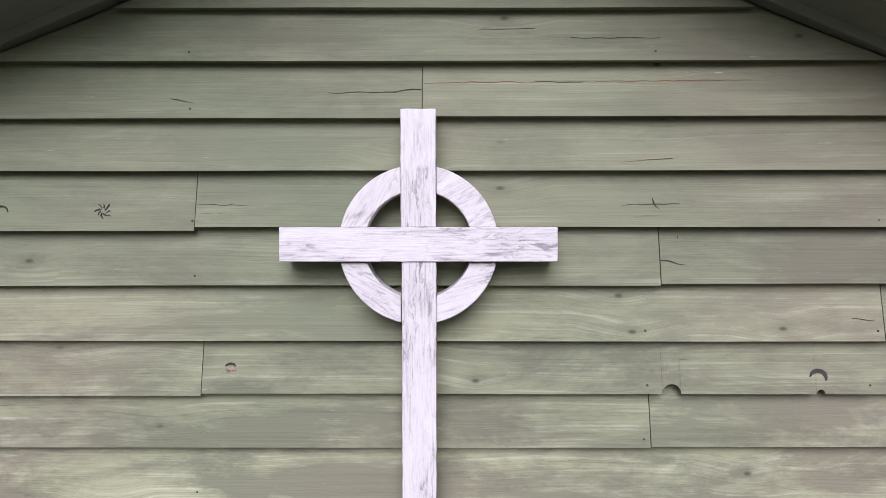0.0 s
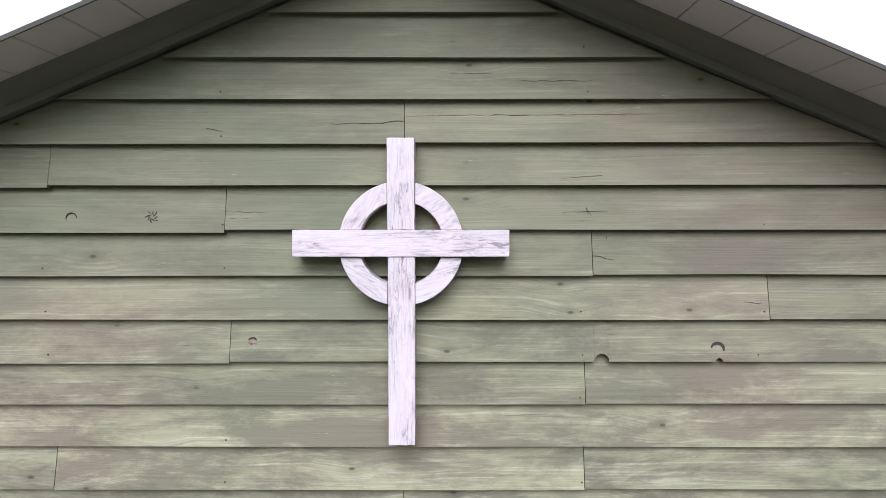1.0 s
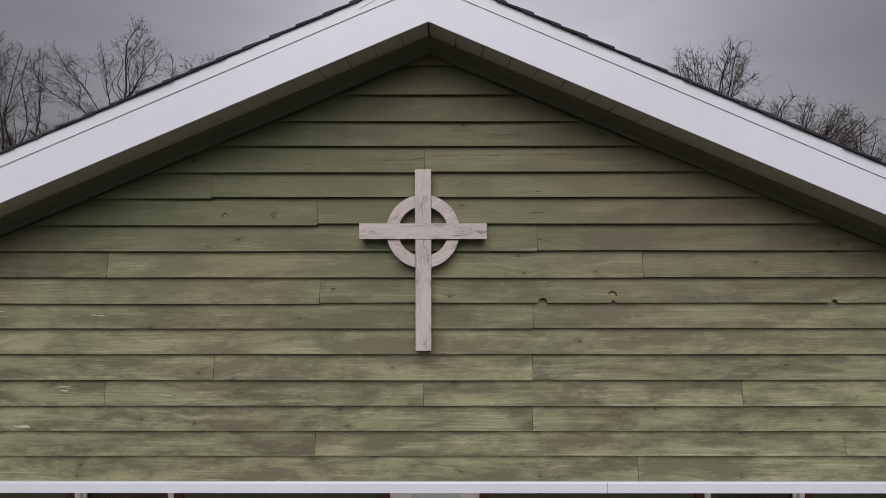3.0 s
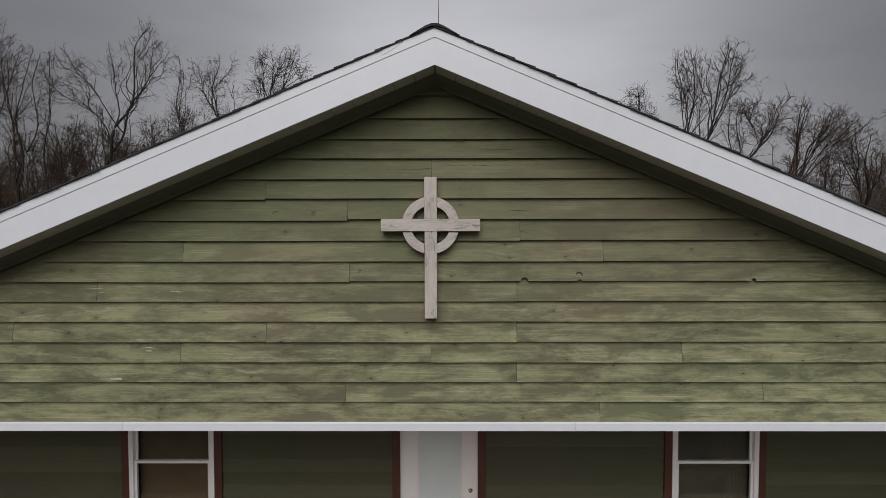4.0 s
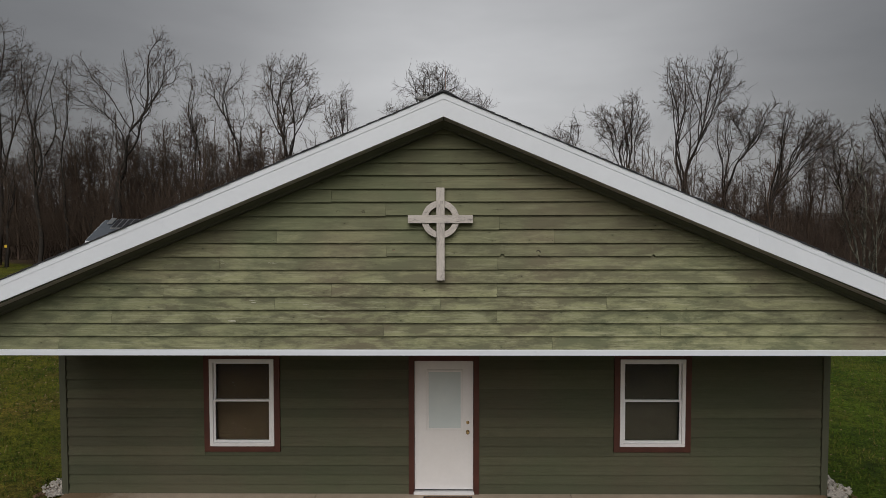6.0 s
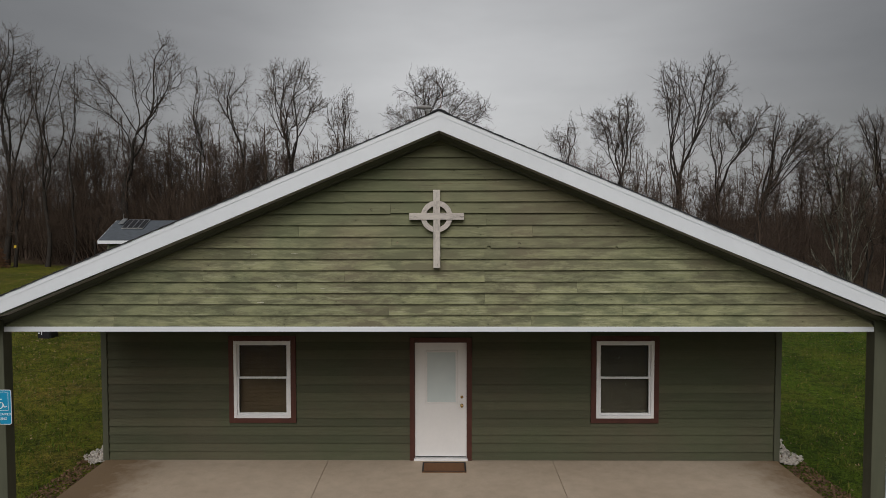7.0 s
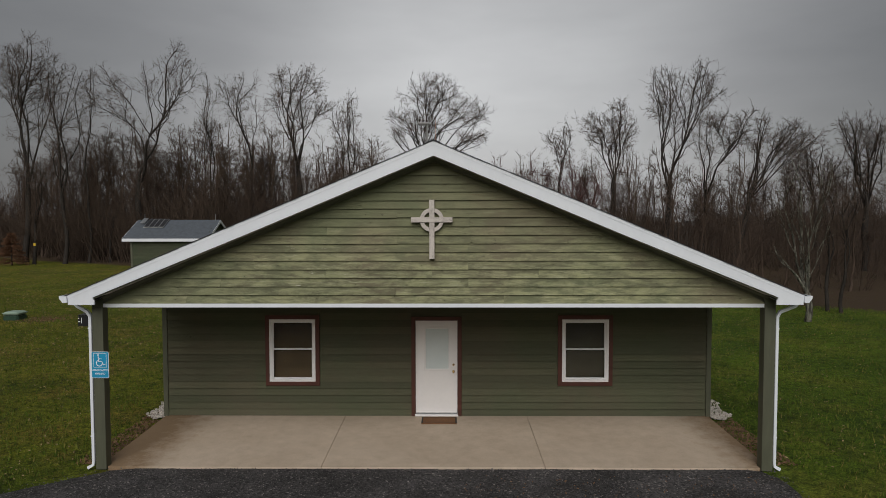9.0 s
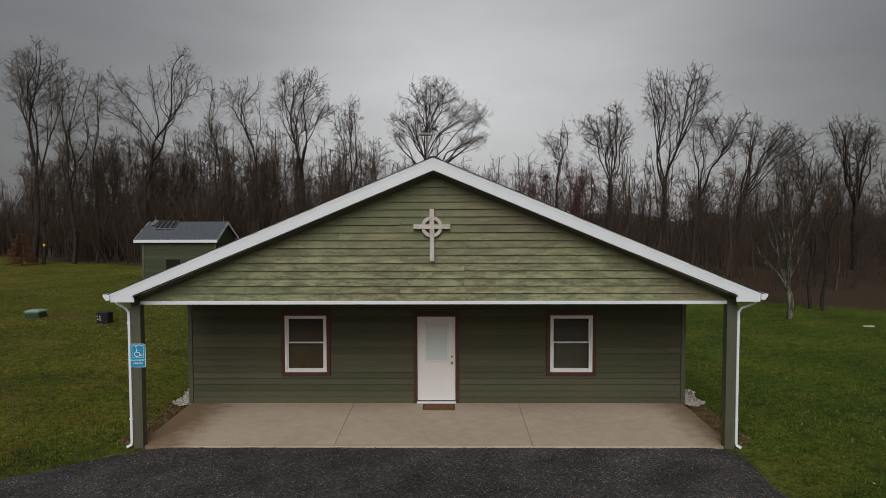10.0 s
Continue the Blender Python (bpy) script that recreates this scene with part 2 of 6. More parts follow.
def lawn_material():
    m, n, l, b = material("autumn_lawn", 0.9, 0.0, 0.15)
    v = coords(n, l)
    huge, big, mid, small = noise_tex(n, l, v, 0.07, 4), noise_tex(n, l, v, 0.45, 6, 0.7), noise_tex(n, l, v, 2.2, 6, 0.75), noise_tex(n, l, v, 26.0, 5, 0.8)
    sep = n.new("ShaderNodeSeparateXYZ")
    l.new(v, sep.inputs[0])
    dry = times(n, l, span(n, l, sep.outputs["X"], 6, -14), times(n, l, huge, 1.2), "MULTIPLY")
    col = blend(n, l, span(n, l, dry, 0.1, 0.6), (0.082, 0.130, 0.013), (0.138, 0.142, 0.017))
    col = blend(n, l, times(n, l, span(n, l, big, 0.48, 0.60), span(n, l, sep.outputs["X"], 8, -7, 0.25, 0.6)), col, (0.175, 0.125, 0.036))
    col = blend(n, l, span(n, l, mid, 0.50, 0.66, 0, 0.8), col, (0.022, 0.044, 0.006))
    col = blend(n, l, 1.0, col, ramp(n, l, small, [(0.32, (0.45, 0.45, 0.42)), (0.68, (1.5, 1.5, 1.4))]), "MULTIPLY")
    clump = noise_tex(n, l, v, 6.5, 6, 0.8)
    col = blend(n, l, 1.0, col, ramp(n, l, clump, [(0.36, (0.5, 0.52, 0.5)), (0.64, (1.4, 1.36, 1.2))]), "MULTIPLY")
    col = blend(n, l, 1.0, col, ramp(n, l, noise_tex(n, l, v, 0.23, 5, 0.62, 0.4), [(0.36, (0.62, 0.70, 0.64)), (0.6, (1.15, 1.12, 1.08))]), "MULTIPLY")
    litter = span(n, l, times(n, l, sep.outputs["Y"], times(n, l, sep.outputs["X"], 0.6), "ADD"), 29.8, 31.4)
    litter = times(n, l, litter, span(n, l, mid, 0.2, 0.5, 0.6, 1.0))
    col = blend(n, l, litter, col, blend(n, l, small, (0.035, 0.025, 0.018), (0.10, 0.065, 0.04)))
    l.new(col, b.inputs["Base Color"])
    bump(n, l, b, times(n, l, small, times(n, l, mid, 0.7), "ADD"), 0.9, 0.05)
    return m


M_LAWN = lawn_material()


def gravel_material(name, lo, hi, fleck, scale):
    m, n, l, b = material(name, 0.85, 0.0, 0.3)
    v = coords(n, l)
    vor = n.new("ShaderNodeTexVoronoi")
    vor.inputs["Scale"].default_value = scale
    l.new(v, vor.inputs["Vector"])
    bw = n.new("ShaderNodeSeparateColor")
    l.new(vor.outputs["Color"], bw.inputs[0])
    big = noise_tex(n, l, v, 0.8, 5, 0.6)
    col = ramp(n, l, bw.outputs[0], [(0.0, lo), (0.75, hi), (0.93, hi), (1.0, fleck)])
    col = blend(n, l, 1.0, col, ramp(n, l, big, [(0.32, (0.5, 0.49, 0.48)), (0.68, (1.45, 1.43, 1.41))]), "MULTIPLY")
    l.new(col, b.inputs["Base Color"])
    bump(n, l, b, vor.outputs["Distance"], 0.9, 0.02)
    return m


def grass_material():
    """Each blade its own green, yellow or straw."""
    m, n, l, b = material("grass_blade", 0.75, 0.0, 0.2)
    geo = n.new("ShaderNodeNewGeometry")
    col = ramp(n, l, geo.outputs["Random Per Island"], [(0.0, (0.042, 0.082, 0.008)), (0.5, (0.080, 0.124, 0.014)), (0.85, (0.135, 0.145, 0.026)), (1.0, (0.22, 0.17, 0.06))])
    big = noise_tex(n, l, coords(n, l), 0.6, 4, 0.6)
    col = blend(n, l, 1.0, col, ramp(n, l, big, [(0.3, (0.6, 0.62, 0.6)), (0.7, (1.35, 1.3, 1.2))]), "MULTIPLY")
    l.new(col, b.inputs["Base Color"])
    return m


M_GRASS = grass_material()
M_GRAVEL = gravel_material("dark_crushed_stone", (0.020, 0.019, 0.020), (0.080, 0.077, 0.078), (0.28, 0.26, 0.25), 40.0)
M_PEBBLE = plain("crushed_stone", (0.095, 0.09, 0.09), 0.8, 0.6, 9.0)
M_RIVER = plain("pale_river_stone", (0.47, 0.43, 0.38), 0.75, 0.5, 14.0)
M_LEAF = plain("fallen_leaf", (0.165, 0.095, 0.05), 0.8, 0.5, 4.0)
M_SHINGLE = plain("charcoal_shingle", (0.035, 0.036, 0.04), 0.9, 0.35, 14.0, 0.5)
M_SHED_ROOF = plain("blue_grey_shingle", (0.085, 0.098, 0.115), 0.85, 0.2, 5.0, 0.5)


def bark(name, lo, hi, a0=0.3, a1=0.7):
    m, n, l, b = material(name, 0.9, 0.0, 0.2)
    v = coords(n, l, (1, 1, 0.25))
    a = noise_tex(n, l, v, 9.0, 5, 0.7)
    l.new(ramp(n, l, a, [(a0, lo), (a1, hi)]), b.inputs["Base Color"])
    bump(n, l, b, a, 0.7, 0.03)
    return m


M_BARK = bark("grey_brown_bark", (0.018, 0.015, 0.013), (0.05, 0.043, 0.037))
M_TWIG = bark("brown_twig", (0.043, 0.031, 0.023), (0.108, 0.076, 0.057))
M_TWIG_RED = bark("reddish_twig", (0.060, 0.032, 0.029), (0.125, 0.064, 0.058))
M_BIRCH = bark("pale_patched_bark", (0.050, 0.045, 0.037), (0.21, 0.205, 0.165), 0.42, 0.58)


# ---- building blocks ----
def finish(name, bm, mat, parent=None, smooth=False):
    bmesh.ops.recalc_face_normals(bm, faces=bm.faces)
    me = bpy.data.meshes.new(name)
    bm.to_mesh(me)
    bm.free()
    if smooth:
        me.polygons.foreach_set("use_smooth", [True] * len(me.polygons))
    me.materials.append(mat)
    ob = new(name, me)
    if parent is not None:
        ob.parent = parent
    return ob


def part(name, bm, mat, parent, label="", smooth=False):
    ob = finish(name, bm, mat, parent, smooth)
    return tagged(ob, label) if label else ob


def soften(bm, edges, w, seg=1):
    if w > 0:
        bmesh.ops.bevel(bm, geom=edges, offset=w, segments=seg, affect="EDGES", clamp_overlap=True)


def box(bm, x0, x1, y0, y1, z0, z1, w=0.0, seg=1):
    made = bmesh.ops.create_cube(bm, size=1.0, matrix=Matrix.Translation(((x0 + x1) / 2, (y0 + y1) / 2, (z0 + z1) / 2)) @ Matrix.Diagonal((x1 - x0, y1 - y0, z1 - z0, 1)))
    if w > 0:
        soften(bm, list({e for v in made["verts"] for e in v.link_edges}), w, seg)
    return bm


def boxed(*a, **k):
    return box(bmesh.new(), *a, **k)


def slab_of(bm, outline, a, b, axis="y", w=0.0):
    """A flat piece: the outline (pairs) pushed from a to b along an axis."""
    def at(p, d):
        return {"y": (p[0], d, p[1]), "z": (p[0], p[1], d), "x": (d, p[0], p[1])}[axis]
    lo, hi = [bm.verts.new(at(p, a)) for p in outline], [bm.verts.new(at(p, b)) for p in outline]
    bm.faces.new(lo)
    bm.faces.new(hi[::-1])
    for i in range(len(lo)):
        j = (i + 1) % len(lo)
        bm.faces.new((lo[i], lo[j], hi[j], hi[i]))
    if w > 0:
        bmesh.ops.recalc_face_normals(bm, faces=bm.faces)
        soften(bm, list({e for v in lo + hi for e in v.link_edges}), w)
    return bm


def tube(bm, points, radii, sides=8, caps=True):
    rings, up = [], Vector((0, 0, 1))
    pts = [Vector(p) for p in points]
    for i, p in enumerate(pts):
        d = (pts[min(i + 1, len(pts) - 1)] - pts[max(i - 1, 0)]).normalized()
        s = d.cross(up if abs(d.z) < 0.95 else Vector((1, 0, 0))).normalized()
        q = s.cross(d)
        r = radii[i] if isinstance(radii, (list, tuple)) else radii
        rings.append([bm.verts.new(p + (s * math.cos(k * math.tau / sides) + q * math.sin(k * math.tau / sides)) * r) for k in range(sides)])
    for a, b in zip(rings, rings[1:]):
        for k in range(sides):
            bm.faces.new((a[k], a[(k + 1) % sides], b[(k + 1) % sides], b[k]))
    if caps:
        bm.faces.new(rings[0][::-1])
        bm.faces.new(rings[-1])
    return bm


def empty(name, label="", category="", group="", kind=""):
    return tagged(new(name), label, category, group, kind)


# ---- the chapel: sizes ----
SLOPE = 5.0 / 12.0                       # roof pitch
RIDGE = 5.535                            # top of the rake boards at the ridge
RAKE_Y = -0.365                          # front of the rake boards
WALL_Y = 2.629                           # the wall behind the porch
ROW = 0.1487                             # siding exposure
GABLE_Z = 2.784                          # lower edge of the gable's siding
XL, XR = -5.742, 5.698                   # the gable's siding between the corner posts
BACK = 15.0                              # the rear end of the house


def lap_board(name, x0, x1, z0, high, mat, parent, y=0.0, hw=None, notches=(), drop=0.0, tip=0.0):
    """One lap board, thick at its lower edge, cut to the roof line hw(z) at its ends and with knots fallen out of its edge."""
    bm = bmesh.new()
    top = z0 + high
    xs = [(x0, drop)]
    for c, r in notches:
        for k in range(9):
            a = math.pi * k / 8
            xs.append((c - r * math.cos(a), drop + r * 1.05 * math.sin(a)))
    n = max(2, int((x1 - x0) / 0.45))
    for i in range(1, n):
        x = x0 + (x1 - x0) * i / n
        if all(abs(x - c) > r + 0.02 for c, r in notches):
            xs.append((x, drop + random.uniform(-0.0012, 0.0012) + tip * (i / n - 0.5)))
    xs.append((x1, drop))
    xs.sort(key=lambda p: p[0])
    front, back, tf, tb = [], [], [], []
    for x, dz in xs:
        lim = lambda z: max(-hw(z), min(hw(z), x)) if hw else x
        front.append(bm.verts.new((lim(z0), y - 0.010, z0 + dz)))
        back.append(bm.verts.new((lim(z0), y + 0.019, z0 + dz)))
        tf.append(bm.verts.new((lim(top), y + 0.0275, top)))
        tb.append(bm.verts.new((lim(top), y + 0.0335, top)))
    for i in range(len(xs) - 1):
        j = i + 1
        for q in ((front[i], front[j], tf[j], tf[i]), (back[j], back[i], tb[i], tb[j]), (front[j], front[i], back[i], back[j]), (tf[i], tf[j], tb[j], tb[i])):
            bm.faces.new(q)
    bm.faces.new((front[0], tf[0], tb[0], back[0]))
    bm.faces.new((front[-1], back[-1], tb[-1], tf[-1]))
    bmesh.ops.remove_doubles(bm, verts=bm.verts, dist=0.0002)
    return finish(name, bm, mat, parent)


def wall_box(name, x0, x1, y0, y1, z0, z1, mat, label, category="wall"):
    return tagged(finish(name, boxed(x0, x1, y0, y1, z0, z1), mat), label, category, kind="structure")


# the gable's frame behind the siding, and its siding (boards are added last)
gable_core = bmesh.new()
slab_of(gable_core, [(-5.9, 2.73), (5.83, 2.73), (5.83, 2.80), (0, 5.255), (-5.9, 2.80)], 0.028, 0.16)
gable_wall = tagged(finish("wall_gable", gable_core, M_FRIEZE), "weathered green lap-sided gable wall over the porch", "wall", kind="structure")


def frieze(side):
    bm = bmesh.new()
    lo = lambda x: 5.222 - SLOPE * x
    hi = lambda x: 5.302 - SLOPE * x
    end = 5.74
    slab_of(bm, [(side * 0.0, lo(0)), (side * end, lo(end)), (side * end, hi(end)), (side * 0.0, hi(0))], -0.032, 0.012, w=0.0015)
    return part("frieze_board", bm, M_FRIEZE, gable_wall, "plain green board under the soffit")


frieze(-1), frieze(1)


def bed_moulding(side):
    """Three-cornered strip in the angle between frieze and soffit."""
    bm = bmesh.new()
    top = lambda x: RIDGE - 0.2385 - SLOPE * x
    ends = [[bm.verts.new((side * x, y, top(x) - d)) for y, d in ((-0.112, 0.0), (-0.104, 0.010), (-0.0325, 0.046), (-0.0325, 0.0))] for x in (0.0, 5.72)]
    bm.faces.new(ends[0])
    bm.faces.new(ends[1][::-1])
    for k in range(4):
        bm.faces.new((ends[0][k], ends[0][(k + 1) % 4], ends[1][(k + 1) % 4], ends[1][k]))
    return part("bed_moulding", bm, M_FRIEZE, gable_wall)


bed_moulding(-1), bed_moulding(1)

# white drip trim along the gable's foot, and the beam behind it
drip = empty("drip_trim", "narrow white metal trim along the gable's lower edge", "trim", kind="structure")
for a, b_ in ((XL, -2.31), (-2.308, 1.02), (1.022, XR)):
    bm = bmesh.new()
    slab_of(bm, [(-0.024, 2.722), (-0.024, 2.778), (-0.018, 2.786), (0.02, 2.786), (0.02, 2.722)], a, b_, axis="x")
    part("trim_length", bm, M_WHITE, drip)
wall_box("beam", -5.72, 5.68, 0.0215, 0.15, 2.45 + 0.272, 2.7295, M_TRIM_GREEN, "green beam boxed in over the porch front", "beam")
wall_box("ceiling", -5.9, 5.85, 0.17, WALL_Y - 0.01, 2.735, 2.76, M_SOFFIT, "pale panelled porch ceiling", "ceiling")

# ---- walls behind the porch: core with openings, made of plain pieces ----
WIN_L, WIN_R, DOOR = (-3.615, -2.624), (2.682, 3.678), (-0.469, 0.438)
WIN_Z, DOOR_Z = (0.752, 2.102), (0.03, 2.07)
core = bmesh.new()
yb0, yb1 = WALL_Y + 0.028, WALL_Y + 0.15
cuts = [-5.90, WIN_L[0], WIN_L[1], DOOR[0] - 0.02, DOOR[1] + 0.02, WIN_R[0], WIN_R[1], 5.85]
for i in range(0, 7, 2):
    box(core, cuts[i], cuts[i + 1], yb0, yb1, 0.0, 2.9)
for w in (WIN_L, WIN_R):
    box(core, w[0], w[1], yb0, yb1, 0.0, WIN_Z[0])
    box(core, w[0], w[1], yb0, yb1, WIN_Z[1], 2.9)
box(core, cuts[3], cuts[4], yb0, yb1, DOOR_Z[1] + 0.03, 2.9)
front_wall = tagged(finish("wall_front", core, M_DARK), "dark green lap-sided wall behind the porch", "wall", kind="structure")
for name, x0, x1 in (("wall_west", -5.90, -5.77), ("wall_east", 5.72, 5.85)):
    wall_box(name, x0, x1, WALL_Y + 0.151, BACK, -0.15, 2.95, M_WALL, "dark green side wall of the chapel")
wall_box("wall_rear", -5.90, 5.85, BACK + 0.001, BACK + 0.13, -0.15, 2.95, M_WALL, "dark green rear wall of the chapel")
rear_gable = bmesh.new()
slab_of(rear_gable, [(-5.9, 2.951), (5.85, 2.951), (0, 5.25)], BACK + 0.001, BACK + 0.13)
tagged(finish("wall_rear_gable", rear_gable, M_WALL), "dark green rear gable of the chapel", "wall", kind="structure")
for x0, x1 in ((-5.925, -5.829), (5.773, 5.872)):
    wall_box("corner_trim", x0, x1, WALL_Y - 0.022, WALL_Y + 0.11, -0.005, 2.73, M_TRIM_GREEN, "dark green corner board of the wall", "trim")
wall_box("floor", -5.76, 5.71, WALL_Y + 0.152, BACK, -0.05, -0.001, M_DARK, "dark floor inside the chapel", "floor")
wall_box("ceiling_inside", -5.76, 5.71, WALL_Y + 0.152, BACK, 2.8, 2.85, M_DARK, "dark ceiling inside the chapel", "ceiling")


# ---- roof ----
def roof_side(side):
    deck = bmesh.new()
    t = lambda x: RIDGE - 0.03 - SLOPE * x
    slab_of(deck, [(side * 0.003, t(0)), (side * 6.13, t(6.13)), (side * 6.13, t(6.13) - 0.13), (side * 0.003, t(0) - 0.13)], RAKE_Y + 0.03, BACK + 0.4)
    thing = tagged(finish("roof", deck, M_DARK), "low-pitched gable roof with charcoal shingles", "roof", kind="structure")
    # courses of shingles, each lapping the one below
    step = 0.135
    n = int(6.22 / step) + 1
    for i in range(n):
        x1 = 6.20 - i * step
        x0 = max(0.0, x1 - step - 0.05)
        bm = bmesh.new()
        z = lambda x: RIDGE + 0.004 - SLOPE * x
        y0 = RAKE_Y - 0.022 + random.uniform(-0.006, 0.006)
        up = random.uniform(0.0, 0.003)
        slab_of(bm, [(side * x1, z(x1) + 0.011 + up), (side * x0, z(x0) + 0.002), (side * x0, z(x0) - 0.004), (side * x1, z(x1) + 0.001)], y0, BACK + 0.42)
        part("shingle_course", bm, M_SHINGLE, thing)
    return thing


roof_west, roof_east = roof_side(-1), roof_side(1)
cap = empty("ridge_cap", "row of folded charcoal shingles along the ridge", "roof", kind="structure")
for i in range(40):
    y0 = RAKE_Y - 0.03 + i * 0.39
    bm = bmesh.new()
    d = 0.006 if i else 0.0
    bend = [(-0.165, -0.062), (-0.11, -0.038), (-0.06, -0.013), (-0.02, 0.001), (0.02, 0.001), (0.06, -0.013), (0.11, -0.038), (0.165, -0.062)]
    slab_of(bm, [(x, RIDGE + z + 0.004 + d) for x, z in bend] + [(x, RIDGE + z + 0.004 + d + 0.017 * (1 - (x / 0.18) ** 2)) for x, z in bend[::-1]], y0, y0 + 0.40)
    part("cap_shingle", bm, M_SHINGLE, cap)


def rake(side):
    """The white rake: a wide aluminium face, a narrow drip edge over it and a boxed end at the eave."""
    top = lambda x: RIDGE - SLOPE * x
    thing = empty("rake_trim", "wide white metal-clad rake board along the roof edge", "trim", kind="structure")
    low = lambda x: top(x) - 0.240
    cut = 0.056
    joint = 2.95 if side < 0 else 3.3
    for a, b_ in ((0.0, joint), (joint - 0.01, 6.147)):
        proud = 0.0 if a == 0 else 0.0016
        bm = bmesh.new()
        if b_ < 6:
            shape = [(a, low(a)), (b_, low(b_)), (b_, top(b_) - cut), (a, top(a) - cut)]
        else:
            shape = [(a, low(a)), (5.727, low(5.727) + 0.03), (5.727, 2.90), (5.70, 2.895), (5.70, 2.812), (6.147, 2.812), (6.147, top(6.147) - cut), (a, top(a) - cut)]
        slab_of(bm, [(side * x, z) for x, z in shape], RAKE_Y - proud, RAKE_Y + 0.024)
        part("rake_face", bm, M_WHITE, thing)
    bm = bmesh.new()
    slab_of(bm, [(0, top(0) - cut - 0.004), (side * 6.16, top(6.16) - cut - 0.004), (side * 6.16, top(6.16)), (0, top(0))], RAKE_Y - 0.006, RAKE_Y + 0.024)
    part("drip_edge", bm, M_WHITE, thing)
    # boxed eave behind the face
    bm = bmesh.new()
    x0, x1 = sorted((side * 5.93, side * 6.146))
    box(bm, x0, x1, RAKE_Y + 0.0245, BACK + 0.38, 2.814, 2.99)
    part("eave_box", bm, M_WHITE, thing)
    return thing


west_rake, east_rake = rake(-1), rake(1)
# a strip of the drip edge that has come loose beside the ridge
bm = bmesh.new()
lift = [(-0.345, 0.0), (-0.30, 0.004), (-0.26, 0.012), (-0.225, 0.026), (-0.205, 0.040)]
slab_of(bm, [(x, RIDGE + SLOPE * x - 0.034 + u) for x, u in lift] + [(x, RIDGE + SLOPE * x - 0.018 + u) for x, u in lift[::-1]], RAKE_Y - 0.0095, RAKE_Y - 0.0065)
part("loose_flashing", bm, M_WHITE, west_rake, "bent loose strip of white flashing")


def soffit(side):
    """Sloping vinyl soffit in narrow panels with a groove between them."""
    thing = empty("soffit", "pale vinyl soffit panels under the roof overhang", "soffit", kind="structure")
    wide, run = 0.152 * math.cos(math.atan(SLOPE)), 5.72
    n = int(run / wide)
    bm = bmesh.new()
    y0, y1 = RAKE_Y + 0.034, 0.02
    g = 0.0016
    slab_of(bm, [(g, 0), (g, -0.003), (g * 2.5, -0.0055), (wide - g * 2.5, -0.0055 - SLOPE * wide * 0), (wide - g, -0.003), (wide - g, 0)], y0, y1)
    for v in bm.verts:
        v.co.z -= SLOPE * v.co.x
        v.co.x *= side
    bmesh.ops.recalc_face_normals(bm, faces=bm.faces)
    me = bpy.data.meshes.new("soffit_panel")
    bm.to_mesh(me)
    bm.free()
    me.materials.append(M_SOFFIT)
    for i in range(n):
        ob = new("soffit_panel", me)
        ob.parent = thing
        x = 0.002 + i * wide
        ob.location = (side * x, 0, RIDGE - 0.232 - SLOPE * x)
    bm = bmesh.new()
    z = lambda x: RIDGE - 0.2295 - SLOPE * x
    slab_of(bm, [(0, z(0)), (side * 5.92, z(5.92)), (side * 5.92, z(5.92) + 0.02), (0, z(0) + 0.02)], y0, 0.02)
    part("backing", bm, M_DARK, thing)
    # Added strip: hides the panel ends, dark green for the shadow under the rake.
    bm = bmesh.new()
    z = lambda x: RIDGE - SLOPE * x
    slab_of(bm, [(side * 0.001, z(0) - 0.2392), (side * 5.92, z(5.92) - 0.2392), (side * 5.92, z(5.92) - 0.17), (side * 0.001, z(0) - 0.17)], RAKE_Y + 0.0247, RAKE_Y + 0.0335)
    part("rake_shade_strip", bm, M_TRIM_GREEN, thing, "added dark green strip for the shade behind the white rake")
    return thing


soffit(-1), soffit(1)


